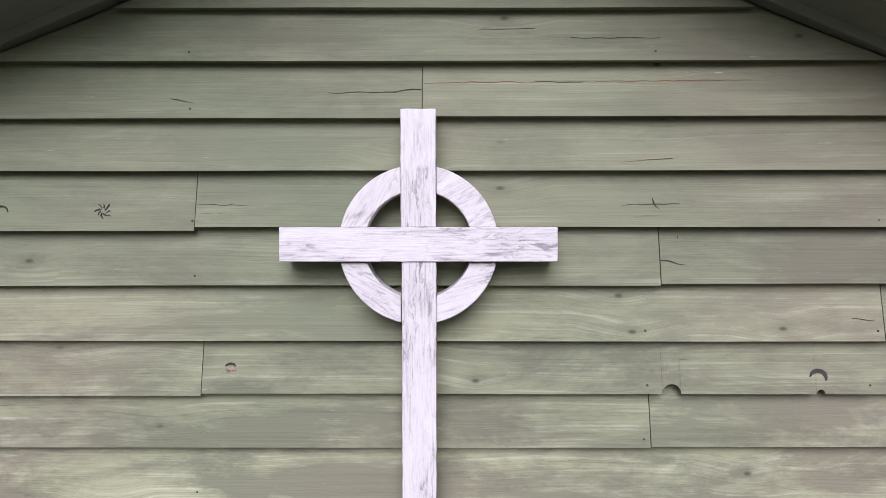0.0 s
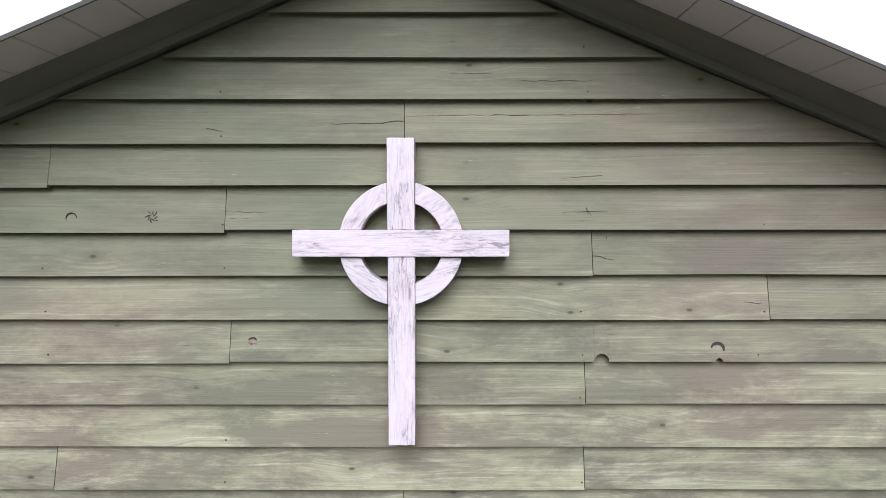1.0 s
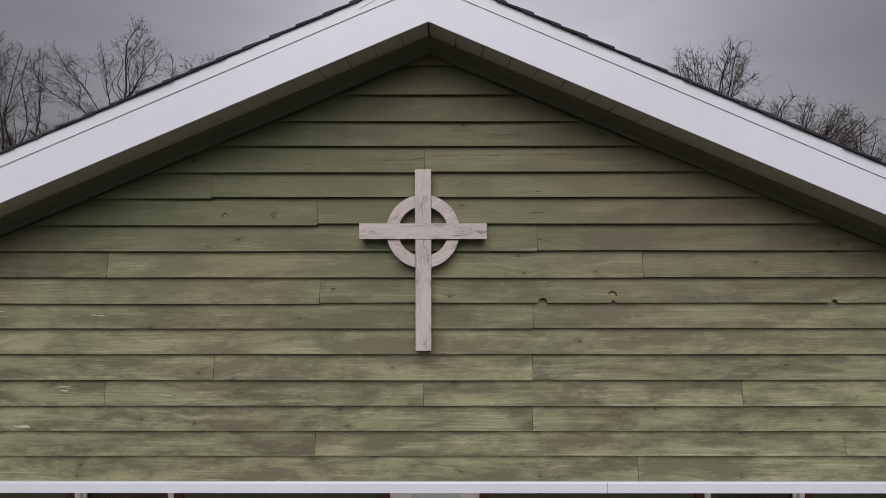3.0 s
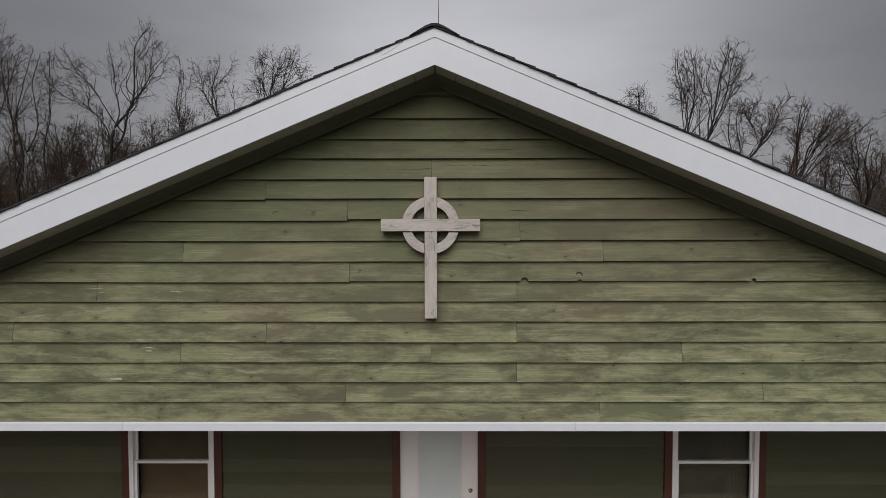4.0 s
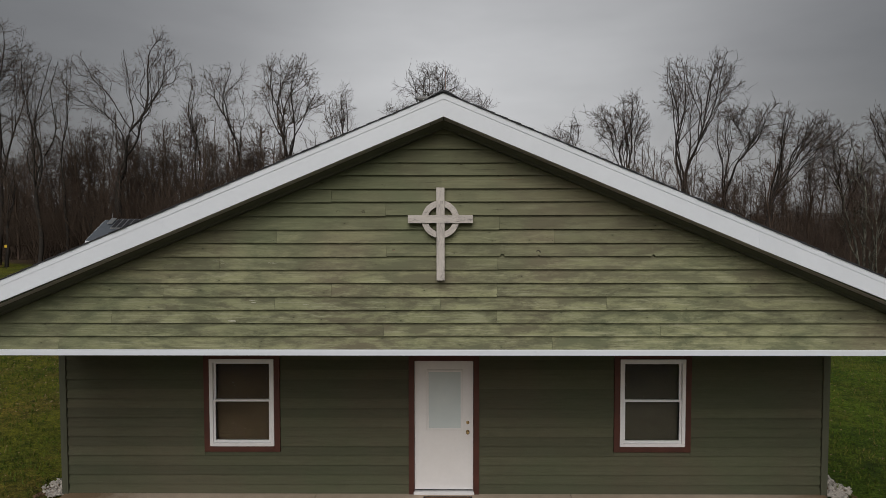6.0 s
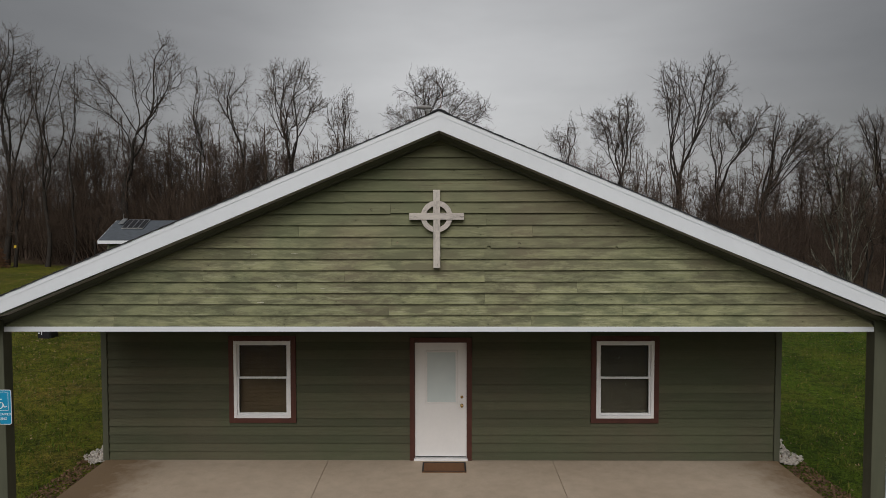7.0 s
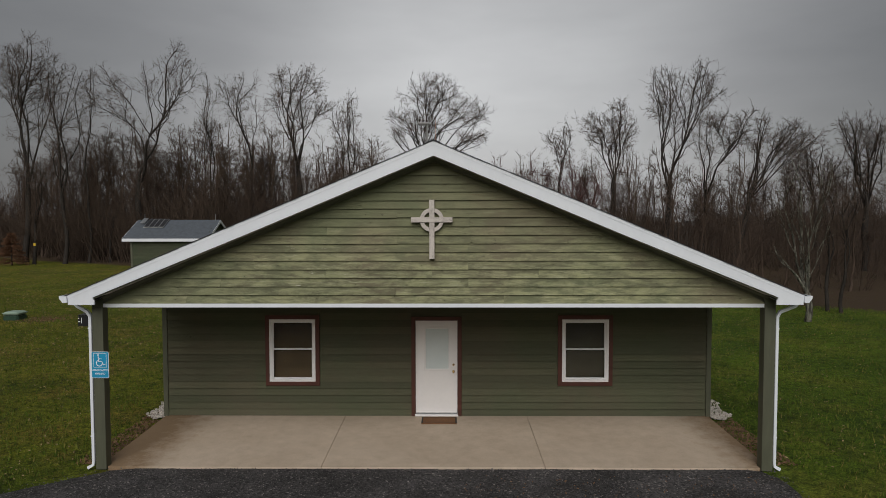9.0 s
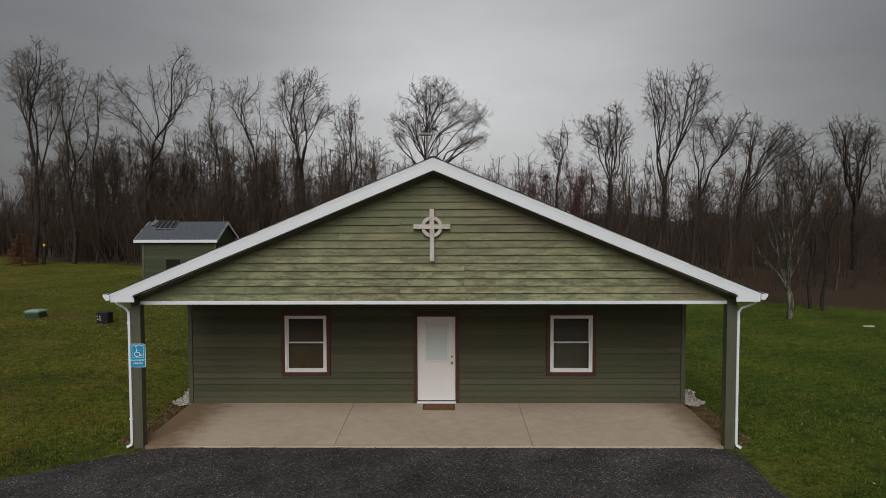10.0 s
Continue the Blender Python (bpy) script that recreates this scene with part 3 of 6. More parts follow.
def gutter(side):
    thing = empty("gutter", "white metal gutter at the eave with a downspout", "gutter", kind="structure")
    prof = [(6.150, 3.01), (6.150, 2.905), (6.158, 2.90), (6.225, 2.90), (6.245, 2.935), (6.272, 2.965), (6.276, 3.015), (6.266, 3.015), (6.262, 2.970), (6.238, 2.942), (6.219, 2.907), (6.160, 2.907), (6.157, 3.01)]
    prof = [(x, z - 0.05) for x, z in prof]
    bm = bmesh.new()
    slab_of(bm, [(side * x, z) for x, z in prof], RAKE_Y - 0.03, BACK + 0.4)
    part("trough", bm, M_WHITE, thing)
    bm = bmesh.new()
    slab_of(bm, [(side * x, z) for x, z in prof[:7]], RAKE_Y - 0.034, RAKE_Y - 0.0302)
    part("end_cap", bm, M_WHITE, thing)
    # downspout: outlet, elbow, long pipe, kick-out
    xs = 5.972 if side < 0 else 5.893
    w, d = 0.026, 0.034
    yd = -0.015
    path = [(6.235, yd, 2.856), (6.235, yd, 2.79), (6.19, yd, 2.742), (xs + 0.05, yd, 2.645), (xs, yd, 2.56), (xs, yd, 0.0), (xs + 0.012, yd - 0.01, -0.055), (xs + 0.09, yd - 0.05, -0.095)]
    bm = bmesh.new()
    rings = []
    for i, p in enumerate(path):
        p = Vector(p)
        a, c = Vector(path[max(i - 1, 0)]), Vector(path[min(i + 1, len(path) - 1)])
        dirn = (c - a).normalized()
        side_v = Vector((0, 1, 0)).cross(dirn).normalized()
        fr = dirn.cross(side_v)
        rings.append([bm.verts.new(Vector((side, 1, 1)) * (p + side_v * w * sx + fr * d * sy)) for sx, sy in ((-1, -0.8), (-0.8, -1), (0.8, -1), (1, -0.8), (1, 0.8), (0.8, 1), (-0.8, 1), (-1, 0.8))])
    for a, c in zip(rings, rings[1:]):
        for k in range(8):
            bm.faces.new((a[k], a[(k + 1) % 8], c[(k + 1) % 8], c[k]))
    bm.faces.new(rings[0])
    bm.faces.new(rings[-1])
    part("downspout", bm, M_WHITE, thing, "white rectangular metal downspout")
    for z in (2.35, 0.45):
        x0, x1 = sorted((side * (xs - 0.032), side * (xs + 0.032)))
        part("strap", boxed(x0, x1, yd - 0.038, yd + 0.04, z, z + 0.025), M_WHITE, thing)
    return thing


gutter(-1), gutter(1)


def post(x0, x1, label):
    thing = empty("porch_post", label, "post")
    part("shaft", boxed(x0, x1, -0.045, 0.125, -0.13, 2.722, 0.004), M_TRIM_GREEN, thing)
    hi = lambda x: RIDGE - 0.25 - SLOPE * abs(x)
    bm = bmesh.new()
    slab_of(bm, [(x0, 2.7225), (x1, 2.7225), (x1, hi(x1)), (x0, hi(x0))], -0.033, 0.02)
    part("head", bm, M_TRIM_GREEN, thing)
    return thing


post(-5.93, -5.743, "square green-painted porch post with a parking sign")
post(5.670, 5.86, "square green-painted porch post beside a downspout")


# ---- cross on the gable ----
def cross():
    thing = empty("celtic_cross", "whitewashed wooden ringed cross hung on the green gable", "cross")
    yf, yb_ = -0.098, -0.052
    def stick(name, x0, x1, z0, z1, y0, y1):
        """A board whose own z runs along its grain."""
        long_x = (x1 - x0) > (z1 - z0)
        L, W, T = (x1 - x0, z1 - z0, y1 - y0) if long_x else (z1 - z0, x1 - x0, y1 - y0)
        bm = boxed(-W / 2, W / 2, -T / 2, T / 2, -L / 2, L / 2)
        bmesh.ops.subdivide_edges(bm, edges=[e for e in bm.edges if e.calc_length() > L * 0.9], cuts=int(L / 0.016))
        bmesh.ops.subdivide_edges(bm, edges=[e for e in bm.edges if abs(e.verts[0].co.x - e.verts[1].co.x) > W * 0.9], cuts=5)
        soften(bm, [e for e in bm.edges if e.calc_face_angle(0) > 1.0], 0.0014)
        for v in bm.verts:            # chipped arrises and rough sawn ends
            v.co += Vector([random.uniform(-1, 1) * k for k in (0.0005, 0.0003, 0.0011 if abs(v.co.z) > L * 0.49 else 0.0005)])
        ob = part(name, bm, M_CROSS, thing)
        ob.matrix_local = pose((x0 + x1) / 2, (y0 + y1) / 2, (z0 + z1) / 2, 0, 90 if long_x else 0, 0)
    cx, half = -0.037, 0.0445
    arm_lo, arm_hi = 4.189, 4.276
    stick("upper_post", cx - half, cx + half, arm_hi + 0.0006, 4.574, yf, yb_ + 0.04)
    stick("lower_post", cx - half + 0.002, cx + half + 0.0008, 3.564, arm_lo - 0.0006, yf + 0.002, yb_ + 0.04)
    stick("arm", -0.3905, 0.3160, arm_lo, arm_hi, yf - 0.003, yb_ + 0.04)
    # four quarter rings of flat board
    cz, ri, ro = 4.2305, 0.1385, 0.2045
    for q in range(4):
        bm = bmesh.new()
        def inside(r):
            a0 = math.asin((half + 0.0008) / r)
            return [(cx + r * math.cos(a), cz + r * math.sin(a)) for a in (q * math.pi / 2 + a0 + (math.pi / 2 - 2 * a0) * i / 18 for i in range(19))]
        slab_of(bm, inside(ro) + inside(ri)[::-1], yf + 0.012, yb_ + 0.03, w=0.002)
        turn = pose(0, 0, 0, 0, (62, 28, 118, 75)[q], 0)
        bmesh.ops.transform(bm, verts=bm.verts, matrix=turn.inverted())
        part("ring_quarter", bm, M_CROSS, thing).matrix_local = turn
    for z in (3.75, 4.42):
        part("spacer", boxed(cx - 0.03, cx + 0.03, yb_ + 0.0405, 0.004, z - 0.03, z + 0.03), M_DARK, thing)
    return thing


cross()


# ---- windows and door ----
def casing(parent, x0, x1, z0, z1, w, sill=True):
    y0, y1 = WALL_Y - 0.026, WALL_Y + 0.018
    part("casing", boxed(x0 - w, x0 - 0.001, y0, y1, z0 - (w if sill else 0), z1 + w, 0.002), M_RUST, parent)
    part("casing", boxed(x1 + 0.001, x1 + w, y0, y1, z0 - (w if sill else 0), z1 + w, 0.002), M_RUST, parent)
    part("casing", boxed(x0 - 0.0005, x1 + 0.0005, y0 + 0.001, y1, z1 + 0.001, z1 + w, 0.002), M_RUST, parent)
    if sill:
        part("casing", boxed(x0 - 0.0005, x1 + 0.0005, y0 + 0.001, y1, z0 - w, z0 - 0.001, 0.002), M_RUST, parent)


def window(name, x0, x1, label, blinds):
    z0, z1 = WIN_Z
    thing = empty(name, label, "window", kind="structure")
    casing(thing, x0, x1, z0, z1, 0.088)
    y0, y1 = WALL_Y - 0.034, WALL_Y + 0.10
    f = 0.052
    part("window_frame", boxed(x0, x0 + f, y0, y1, z0, z1, 0.003), M_VINYL, thing)
    part("window_frame", boxed(x1 - f, x1, y0, y1, z0, z1, 0.003), M_VINYL, thing)
    part("window_frame", boxed(x0 + f, x1 - f, y0 + 0.001, y1, z1 - f, z1, 0.003), M_VINYL, thing)
    part("window_frame", boxed(x0 + f, x1 - f, y0 - 0.004, y1, z0, z0 + f, 0.003), M_VINYL, thing)
    mid = 1.452
    for low, high, yy, nm in ((mid - 0.02, z1 - f, 0.024, "upper_sash"), (z0 + f, mid + 0.02, -0.009, "lower_sash")):
        a, c, s = x0 + f + 0.001, x1 - f - 0.001, 0.030
        bm = bmesh.new()
        yy += WALL_Y
        box(bm, a, a + s, yy, yy + 0.03, low + 0.001, high - 0.001, 0.002)
        box(bm, c - s, c, yy, yy + 0.03, low + 0.001, high - 0.001, 0.002)
        box(bm, a + s, c - s, yy + 0.001, yy + 0.03, low + 0.001, low + s + 0.006, 0.002)
        box(bm, a + s, c - s, yy + 0.001, yy + 0.03, high - s, high - 0.001, 0.002)
        sash = part(nm, bm, M_VINYL, thing)
        pane = part("pane", boxed(a + s - 0.003, c - s + 0.003, yy + 0.012, yy + 0.016, low + s, high - s + 0.003), M_GLASS, sash)
        pane.visible_shadow = False
    bl = empty("window_blind", "closed brown slatted blind behind the window glass", "blind")
    tilt = radians(46 if blinds else 70)
    zz = z0 + f + 0.02
    while zz < z1 - f - 0.02:
        bm = bmesh.new()
        box(bm, x0 + f + 0.01, x1 - f - 0.01, -0.0135, 0.0135, -0.0008, 0.0008)
        bmesh.ops.transform(bm, verts=bm.verts, matrix=Matrix.Translation((0, WALL_Y + 0.125, zz)) @ Matrix.Rotation(tilt, 4, "X"))
        part("slat", bm, M_BLIND if blinds else M_DARKBLIND, bl)
        zz += 0.0235
    return thing


M_DARKBLIND = plain("dark_blind_slat", (0.062, 0.052, 0.034), 0.7, 0.12, 5.0, spec=0.1)
window("window_1", *WIN_L, "white vinyl sash window in red-brown casing with blind", True)
window("window_2", *WIN_R, "white vinyl sash window in red-brown casing, dark inside", False)


def door():
    thing = empty("door_1", "closed white entrance door with a frosted upper light", "door", kind="structure")
    x0, x1 = DOOR
    casing(thing, x0, x1, 0.0, DOOR_Z[1] + 0.004, 0.086, sill=False)
    y = WALL_Y + 0.022
    leaf = part("leaf", boxed(x0 + 0.002, x1 - 0.002, y, y + 0.044, DOOR_Z[0] + 0.032, DOOR_Z[1], 0.002), M_DOOR, thing)
    a, c, lo, hi = -0.25, 0.243, 1.025, 1.90
    def moulding(nm, x0, x1, z0, z1, w, d):
        bm = bmesh.new()
        box(bm, x0, x0 + w, y - d, y - 0.0005, z0, z1, d * 0.45)
        box(bm, x1 - w, x1, y - d, y - 0.0005, z0, z1, d * 0.45)
        box(bm, x0 + w * 0.6, x1 - w * 0.6, y - d + 0.0006, y - 0.0005, z0, z0 + w, d * 0.45)
        box(bm, x0 + w * 0.6, x1 - w * 0.6, y - d + 0.0006, y - 0.0005, z1 - w, z1, d * 0.45)
        return part(nm, bm, M_DOOR, leaf)
    moulding("light_frame", a - 0.035, c + 0.035, lo - 0.035, hi + 0.035, 0.036, 0.014)
    part("pane", boxed(a, c, y - 0.004, y - 0.0006, lo, hi), M_FROST, leaf, "frosted glass light")
    for z, r, d, nm in ((1.112, 0.026, 0.018, "deadbolt"), (0.965, 0.029, 0.055, "doorknob")):
        bm = bmesh.new()
        prof = [(0.0, r * 1.05), (0.006, r), (0.012, r * 0.5), (d * 0.55, r * 0.45), (d * 0.7, r * 0.95), (d, r * 0.85), (d + 0.006, r * 0.3)] if d > 0.03 else [(0.0, r), (0.01, r * 0.95), (0.016, r * 0.55), (0.02, r * 0.5)]
        tube(bm, [(0.352, y - 0.0005 - t, z) for t, _ in prof], [q for _, q in prof], 14)
        part(nm, bm, M_BRASS, leaf, "brass " + nm, smooth=True)
    part("sweep", boxed(x0 + 0.01, x1 - 0.01, y - 0.003, y + 0.03, DOOR_Z[0] + 0.016, DOOR_Z[0] + 0.031), M_RUBBER, thing, "black rubber door sweep")
    part("threshold", boxed(x0 - 0.012, x1 + 0.012, WALL_Y - 0.05, y + 0.05, 0.001, DOOR_Z[0] + 0.013, 0.004), M_VINYL, thing)
    return thing


door()

mat_bm = boxed(-0.325, 0.415, 2.115, 2.50, -0.012, 0.008, 0.004)
M_MAT = plain("coir_mat", (0.17, 0.078, 0.030), 0.95, 0.3, 60.0, 0.6)
door_mat = tagged(part("door_mat", mat_bm, M_MAT, None), "brown coir mat on the slab before the door", "mat")
mat_rim = bmesh.new()
for a, b_, c, d in ((-0.325, -0.297, 2.115, 2.50), (0.387, 0.415, 2.115, 2.50), (-0.296, 0.386, 2.115, 2.14), (-0.296, 0.386, 2.475, 2.50)):
    box(mat_rim, a, b_, c, d, 0.0085, 0.0115, 0.001)
rim = part("rim", mat_rim, M_RUBBER, door_mat, "dark rubber rim")
for ob in (door_mat, rim):
    for v in ob.data.vertices:
        v.co.z += -0.0327 * (WALL_Y - v.co.y) + 0.0118


# ---- parking sign ----
def parking_sign():
    thing = empty("parking_sign", "blue and white accessible parking sign on the post", "sign")
    x0, x1, z0, z1, r = -5.957, -5.651, 1.492, 1.957, 0.03
    def rounded(m):
        pts = []
        for cx, cz, a0 in ((x1 - r, z1 - r, 0), (x0 + r, z1 - r, 90), (x0 + r, z0 + r, 180), (x1 - r, z0 + r, 270)):
            pts += [(cx + (r - m) * math.cos(radians(a0 + k * 18)), cz + (r - m) * math.sin(radians(a0 + k * 18))) for k in range(6)]
        return pts
    part("plate", slab_of(bmesh.new(), rounded(0.0), -0.0535, -0.0505), M_STEEL, thing)
    part("border", slab_of(bmesh.new(), rounded(0.0005), -0.0545, -0.0537), M_LETTER, thing)
    part("face", slab_of(bmesh.new(), rounded(0.009), -0.0556, -0.0547), M_BLUE, thing, "blue sign face")
    y0, y1 = -0.0568, -0.0558
    def bar(bm, a, c, w):
        d = Vector((c[0] - a[0], c[1] - a[1])).normalized() * w / 2
        q = Vector((-d.y, d.x))
        slab_of(bm, [(a[0] - d.x + q.x, a[1] - d.y + q.y), (c[0] + d.x + q.x, c[1] + d.y + q.y), (c[0] + d.x - q.x, c[1] + d.y - q.y), (a[0] - d.x - q.x, a[1] - d.y - q.y)], y0, y1)
    # symbol panel: thin white frame and the access symbol as plain strokes
    px0, px1, pz0, pz1 = -5.915, -5.693, 1.682, 1.925
    bm = bmesh.new()
    for a, c in (((px0, pz0), (px1, pz0)), ((px0, pz1), (px1, pz1)), ((px0, pz0), (px0, pz1)), ((px1, pz0), (px1, pz1))):
        bar(bm, a, c, 0.006)
    part("symbol_frame", bm, M_LETTER, thing)
    bm = bmesh.new()
    cx, cz, ri, ro = -5.815, 1.755, 0.044, 0.058
    arc = [radians(118 + i * 235 / 20) for i in range(21)]
    slab_of(bm, [(cx + ro * math.cos(a), cz + ro * math.sin(a)) for a in arc] + [(cx + ri * math.cos(a), cz + ri * math.sin(a)) for a in arc[::-1]], y0, y1)
    y0, y1 = y0 - 0.0004, y1
    bar(bm, (-5.832, 1.865), (-5.826, 1.785), 0.016)
    bar(bm, (-5.826, 1.787), (-5.772, 1.785), 0.014)
    bar(bm, (-5.772, 1.785), (-5.745, 1.725), 0.014)
    bar(bm, (-5.745, 1.722), (-5.715, 1.736), 0.012)
    bar(bm, (-5.828, 1.832), (-5.778, 1.830), 0.010)
    slab_of(bm, [(-5.834 + 0.015 * math.cos(k * math.tau / 14), 1.897 + 0.015 * math.sin(k * math.tau / 14)) for k in range(14)], y0, y1)
    part("access_symbol", bm, M_LETTER, thing, "white access symbol")
    for text, z, size in (("HANDICAPPED", 1.617, 0.043), ("PARKING", 1.556, 0.043)):
        cu = bpy.data.curves.new("lettering", "FONT")
        cu.body, cu.size, cu.extrude, cu.align_x = text, size, 0.0006, "CENTER"
        cu.offset = 0.0008
        cu.materials.append(M_LETTER)
        ob = new("lettering", cu)
        ob.parent = thing
        ob.matrix_local = pose(-5.804, -0.0564, z, 90, 0, 0)
    for z in (1.942, 1.508):
        bm = bmesh.new()
        tube(bm, [(-5.804, -0.0555, z), (-5.804, -0.060, z)], [0.006, 0.004], 8)
        part("bolt", bm, M_STEEL, thing)
    return thing


parking_sign()


# ---- porch slab ----
slab = tagged(new("porch_slab"), "tan concrete porch slab in three panels", "slab", kind="structure")
FALL = 0.086
def panel(outline):
    bm = slab_of(bmesh.new(), outline, -0.16, 0.0, axis="z", w=0.006)
    for v in bm.verts:
        v.co.z -= FALL * (WALL_Y - v.co.y) / (WALL_Y + 0.016) if v.co.z > -0.1 else 0
    part("slab_panel", bm, M_CONCRETE, slab)
yf = -0.016
panel([(-5.891, WALL_Y + 0.02), (-5.891, 0.13), (-5.738, 0.13), (-5.738, yf), (-1.987, yf), (-1.987, WALL_Y + 0.02)])
panel([(-1.981, WALL_Y + 0.02), (-1.981, yf), (1.930, yf), (1.930, WALL_Y + 0.02)])
panel([(1.936, WALL_Y + 0.02), (1.936, yf), (5.666, yf), (5.666, 0.13), (5.837, 0.13), (5.837, WALL_Y + 0.02)])


# ---- ground ----
def drive_left(y):
    return -5.75 + 1.3 * max(y, -5.0) + 0.16 * noise.noise((y * 1.7, 0, 4.0))


def drive_right(y):
    return 5.98 + 0.10 * noise.noise((y * 1.7, 5, 4.0)) + 0.3 * max(0.0, -y - 3.0)


def ground_z(x, y):
    inside = min(-y + 0.1, x - drive_left(y), drive_right(y) - x) if -26 < y < 0.1 else 0.0
    cut = 0.12 * max(0.0, min(1.0, (inside - 0.05) / 0.7))
    d = max(0.0, max(-(y), y - BACK, abs(x) - 5.9))
    far = min(1.0, d / 14.0)
    bumps = 0.10 * noise.noise((x * 0.11, y * 0.11, 0.3)) + 0.03 * noise.noise((x * 0.5, y * 0.5, 2.0))
    return -0.135 + 0.13 * far + bumps * min(1.0, d / 3.0) - cut


def ground():
    xs = sorted({*np.round(np.linspace(-34, 34, 150), 3), *np.round(np.geomspace(34.5, 900, 22), 1), *np.round(-np.geomspace(34.5, 900, 22), 1)})
    ys = sorted({*np.round(np.linspace(-24, 58, 130), 3), *np.round(np.geomspace(58.5, 1500, 22), 1), *np.round(-np.geomspace(24.5, 400, 14), 1)})
    verts = [(x, y, ground_z(x, y)) for y in ys for x in xs]
    nx = len(xs)
    faces = [(j * nx + i, j * nx + i + 1, (j + 1) * nx + i + 1, (j + 1) * nx + i) for j in range(len(ys) - 1) for i in range(nx - 1)]
    me = bpy.data.meshes.new("ground")
    me.from_pydata(verts, [], faces)
    me.polygons.foreach_set("use_smooth", [True] * len(faces))
    me.materials.append(M_LAWN)
    return tagged(new("ground", me), "mown green lawn with dry patches and fallen leaves", "lawn", kind="structure")


ground()


def drive():
    """The gravel apron before the porch, with a ragged rim towards the grass."""
    nx, ny = 90, 70
    verts, faces = [], []
    for j in range(ny + 1):
        v = j / ny
        y = 0.0 - 26.0 * v ** 1.6
        xl, xr = drive_left(y), drive_right(y)
        for i in range(nx + 1):
            x = xl + (xr - xl) * i / nx
            rim = min(i, nx - i) / 4.0
            verts.append((x, y, -0.118 + 0.012 * noise.noise((x * 1.3, y * 1.3, 7)) + 0.006 * noise.noise((x * 6, y * 6, 9)) - (0.05 * (1 - rim) if rim < 1 else 0)))
    for j in range(ny):
        for i in range(nx):
            a = j * (nx + 1) + i
            faces.append((a, a + 1, a + nx + 2, a + nx + 1))
    me = bpy.data.meshes.new("gravel_drive")
    me.from_pydata(verts, [], faces)
    me.polygons.foreach_set("use_smooth", [True] * len(faces))
    me.materials.append(M_GRAVEL)
    return tagged(new("gravel_drive", me), "dark crushed-stone drive before the porch", "drive", kind="structure")


drive()


# ---- small fittings on the roof ----
def lightning_rod():
    thing = empty("lightning_rod", "thin copper lightning rod on the roof ridge", "rod")
    bm = tube(bmesh.new(), [(0.015, 0.55, RIDGE + 0.03), (0.015, 0.55, RIDGE + 0.40), (0.015, 0.55, RIDGE + 0.52)], [0.0035, 0.003, 0.001], 6)
    part("rod", bm, plain("copper", (0.42, 0.2, 0.13), 0.4, 0.1, 20.0, metal=1.0), thing)
    part("foot", boxed(-0.01, 0.04, 0.52, 0.58, RIDGE + 0.028, RIDGE + 0.06, 0.004), M_STEEL, thing)


lightning_rod()


def turbine():
    """A small wind turbine on a pole behind the ridge."""
    x, y, top = -0.40, 8.0, 7.05
    M_GREY = plain("weathered_grey_metal", (0.20, 0.195, 0.19), 0.6, 0.15, 10.0)
    thing = empty("wind_turbine", "small grey wind turbine on a roof pole", "turbine")
    part("pole", tube(bmesh.new(), [(x, y, 5.36), (x, y, top)], [0.04, 0.034], 10), M_GREY, thing)
    bm = tube(bmesh.new(), [(x + 0.14, y, top + 0.02), (x + 0.08, y, top + 0.03), (x, y, top + 0.035), (x - 0.2, y, top + 0.035), (x - 0.27, y, top + 0.03), (x - 0.3, y, top + 0.03)], [0.015, 0.045, 0.055, 0.05, 0.035, 0.01], 10)
    part("nacelle", bm, M_GREY, thing)
    for a in (70, 190, 310):              # the rotor stands almost edge on
        d = Vector((0.22 * math.cos(radians(a)), math.cos(radians(a)), math.sin(radians(a)))).normalized()
        q = d.cross(Vector((1, -0.22, 0)).normalized())
        c = Vector((x - 0.27, y, top + 0.03))
        edge = [(0.02, 0.015), (0.08, 0.035), (0.24, 0.014), (0.255, 0.0), (0.08, -0.02), (0.02, -0.015)]
        bm = bmesh.new()
        front = [bm.verts.new(c + d * u + q * w - Vector((0.005, 0, 0))) for u, w in edge]
        back = [bm.verts.new(c + d * u + q * w + Vector((0.005, 0, 0))) for u, w in edge]
        bm.faces.new(front)
        bm.faces.new(back[::-1])
        for k in range(6):
            bm.faces.new((front[k], back[k], back[(k + 1) % 6], front[(k + 1) % 6]))
        part("blade", bm, M_GREY, thing)


turbine()


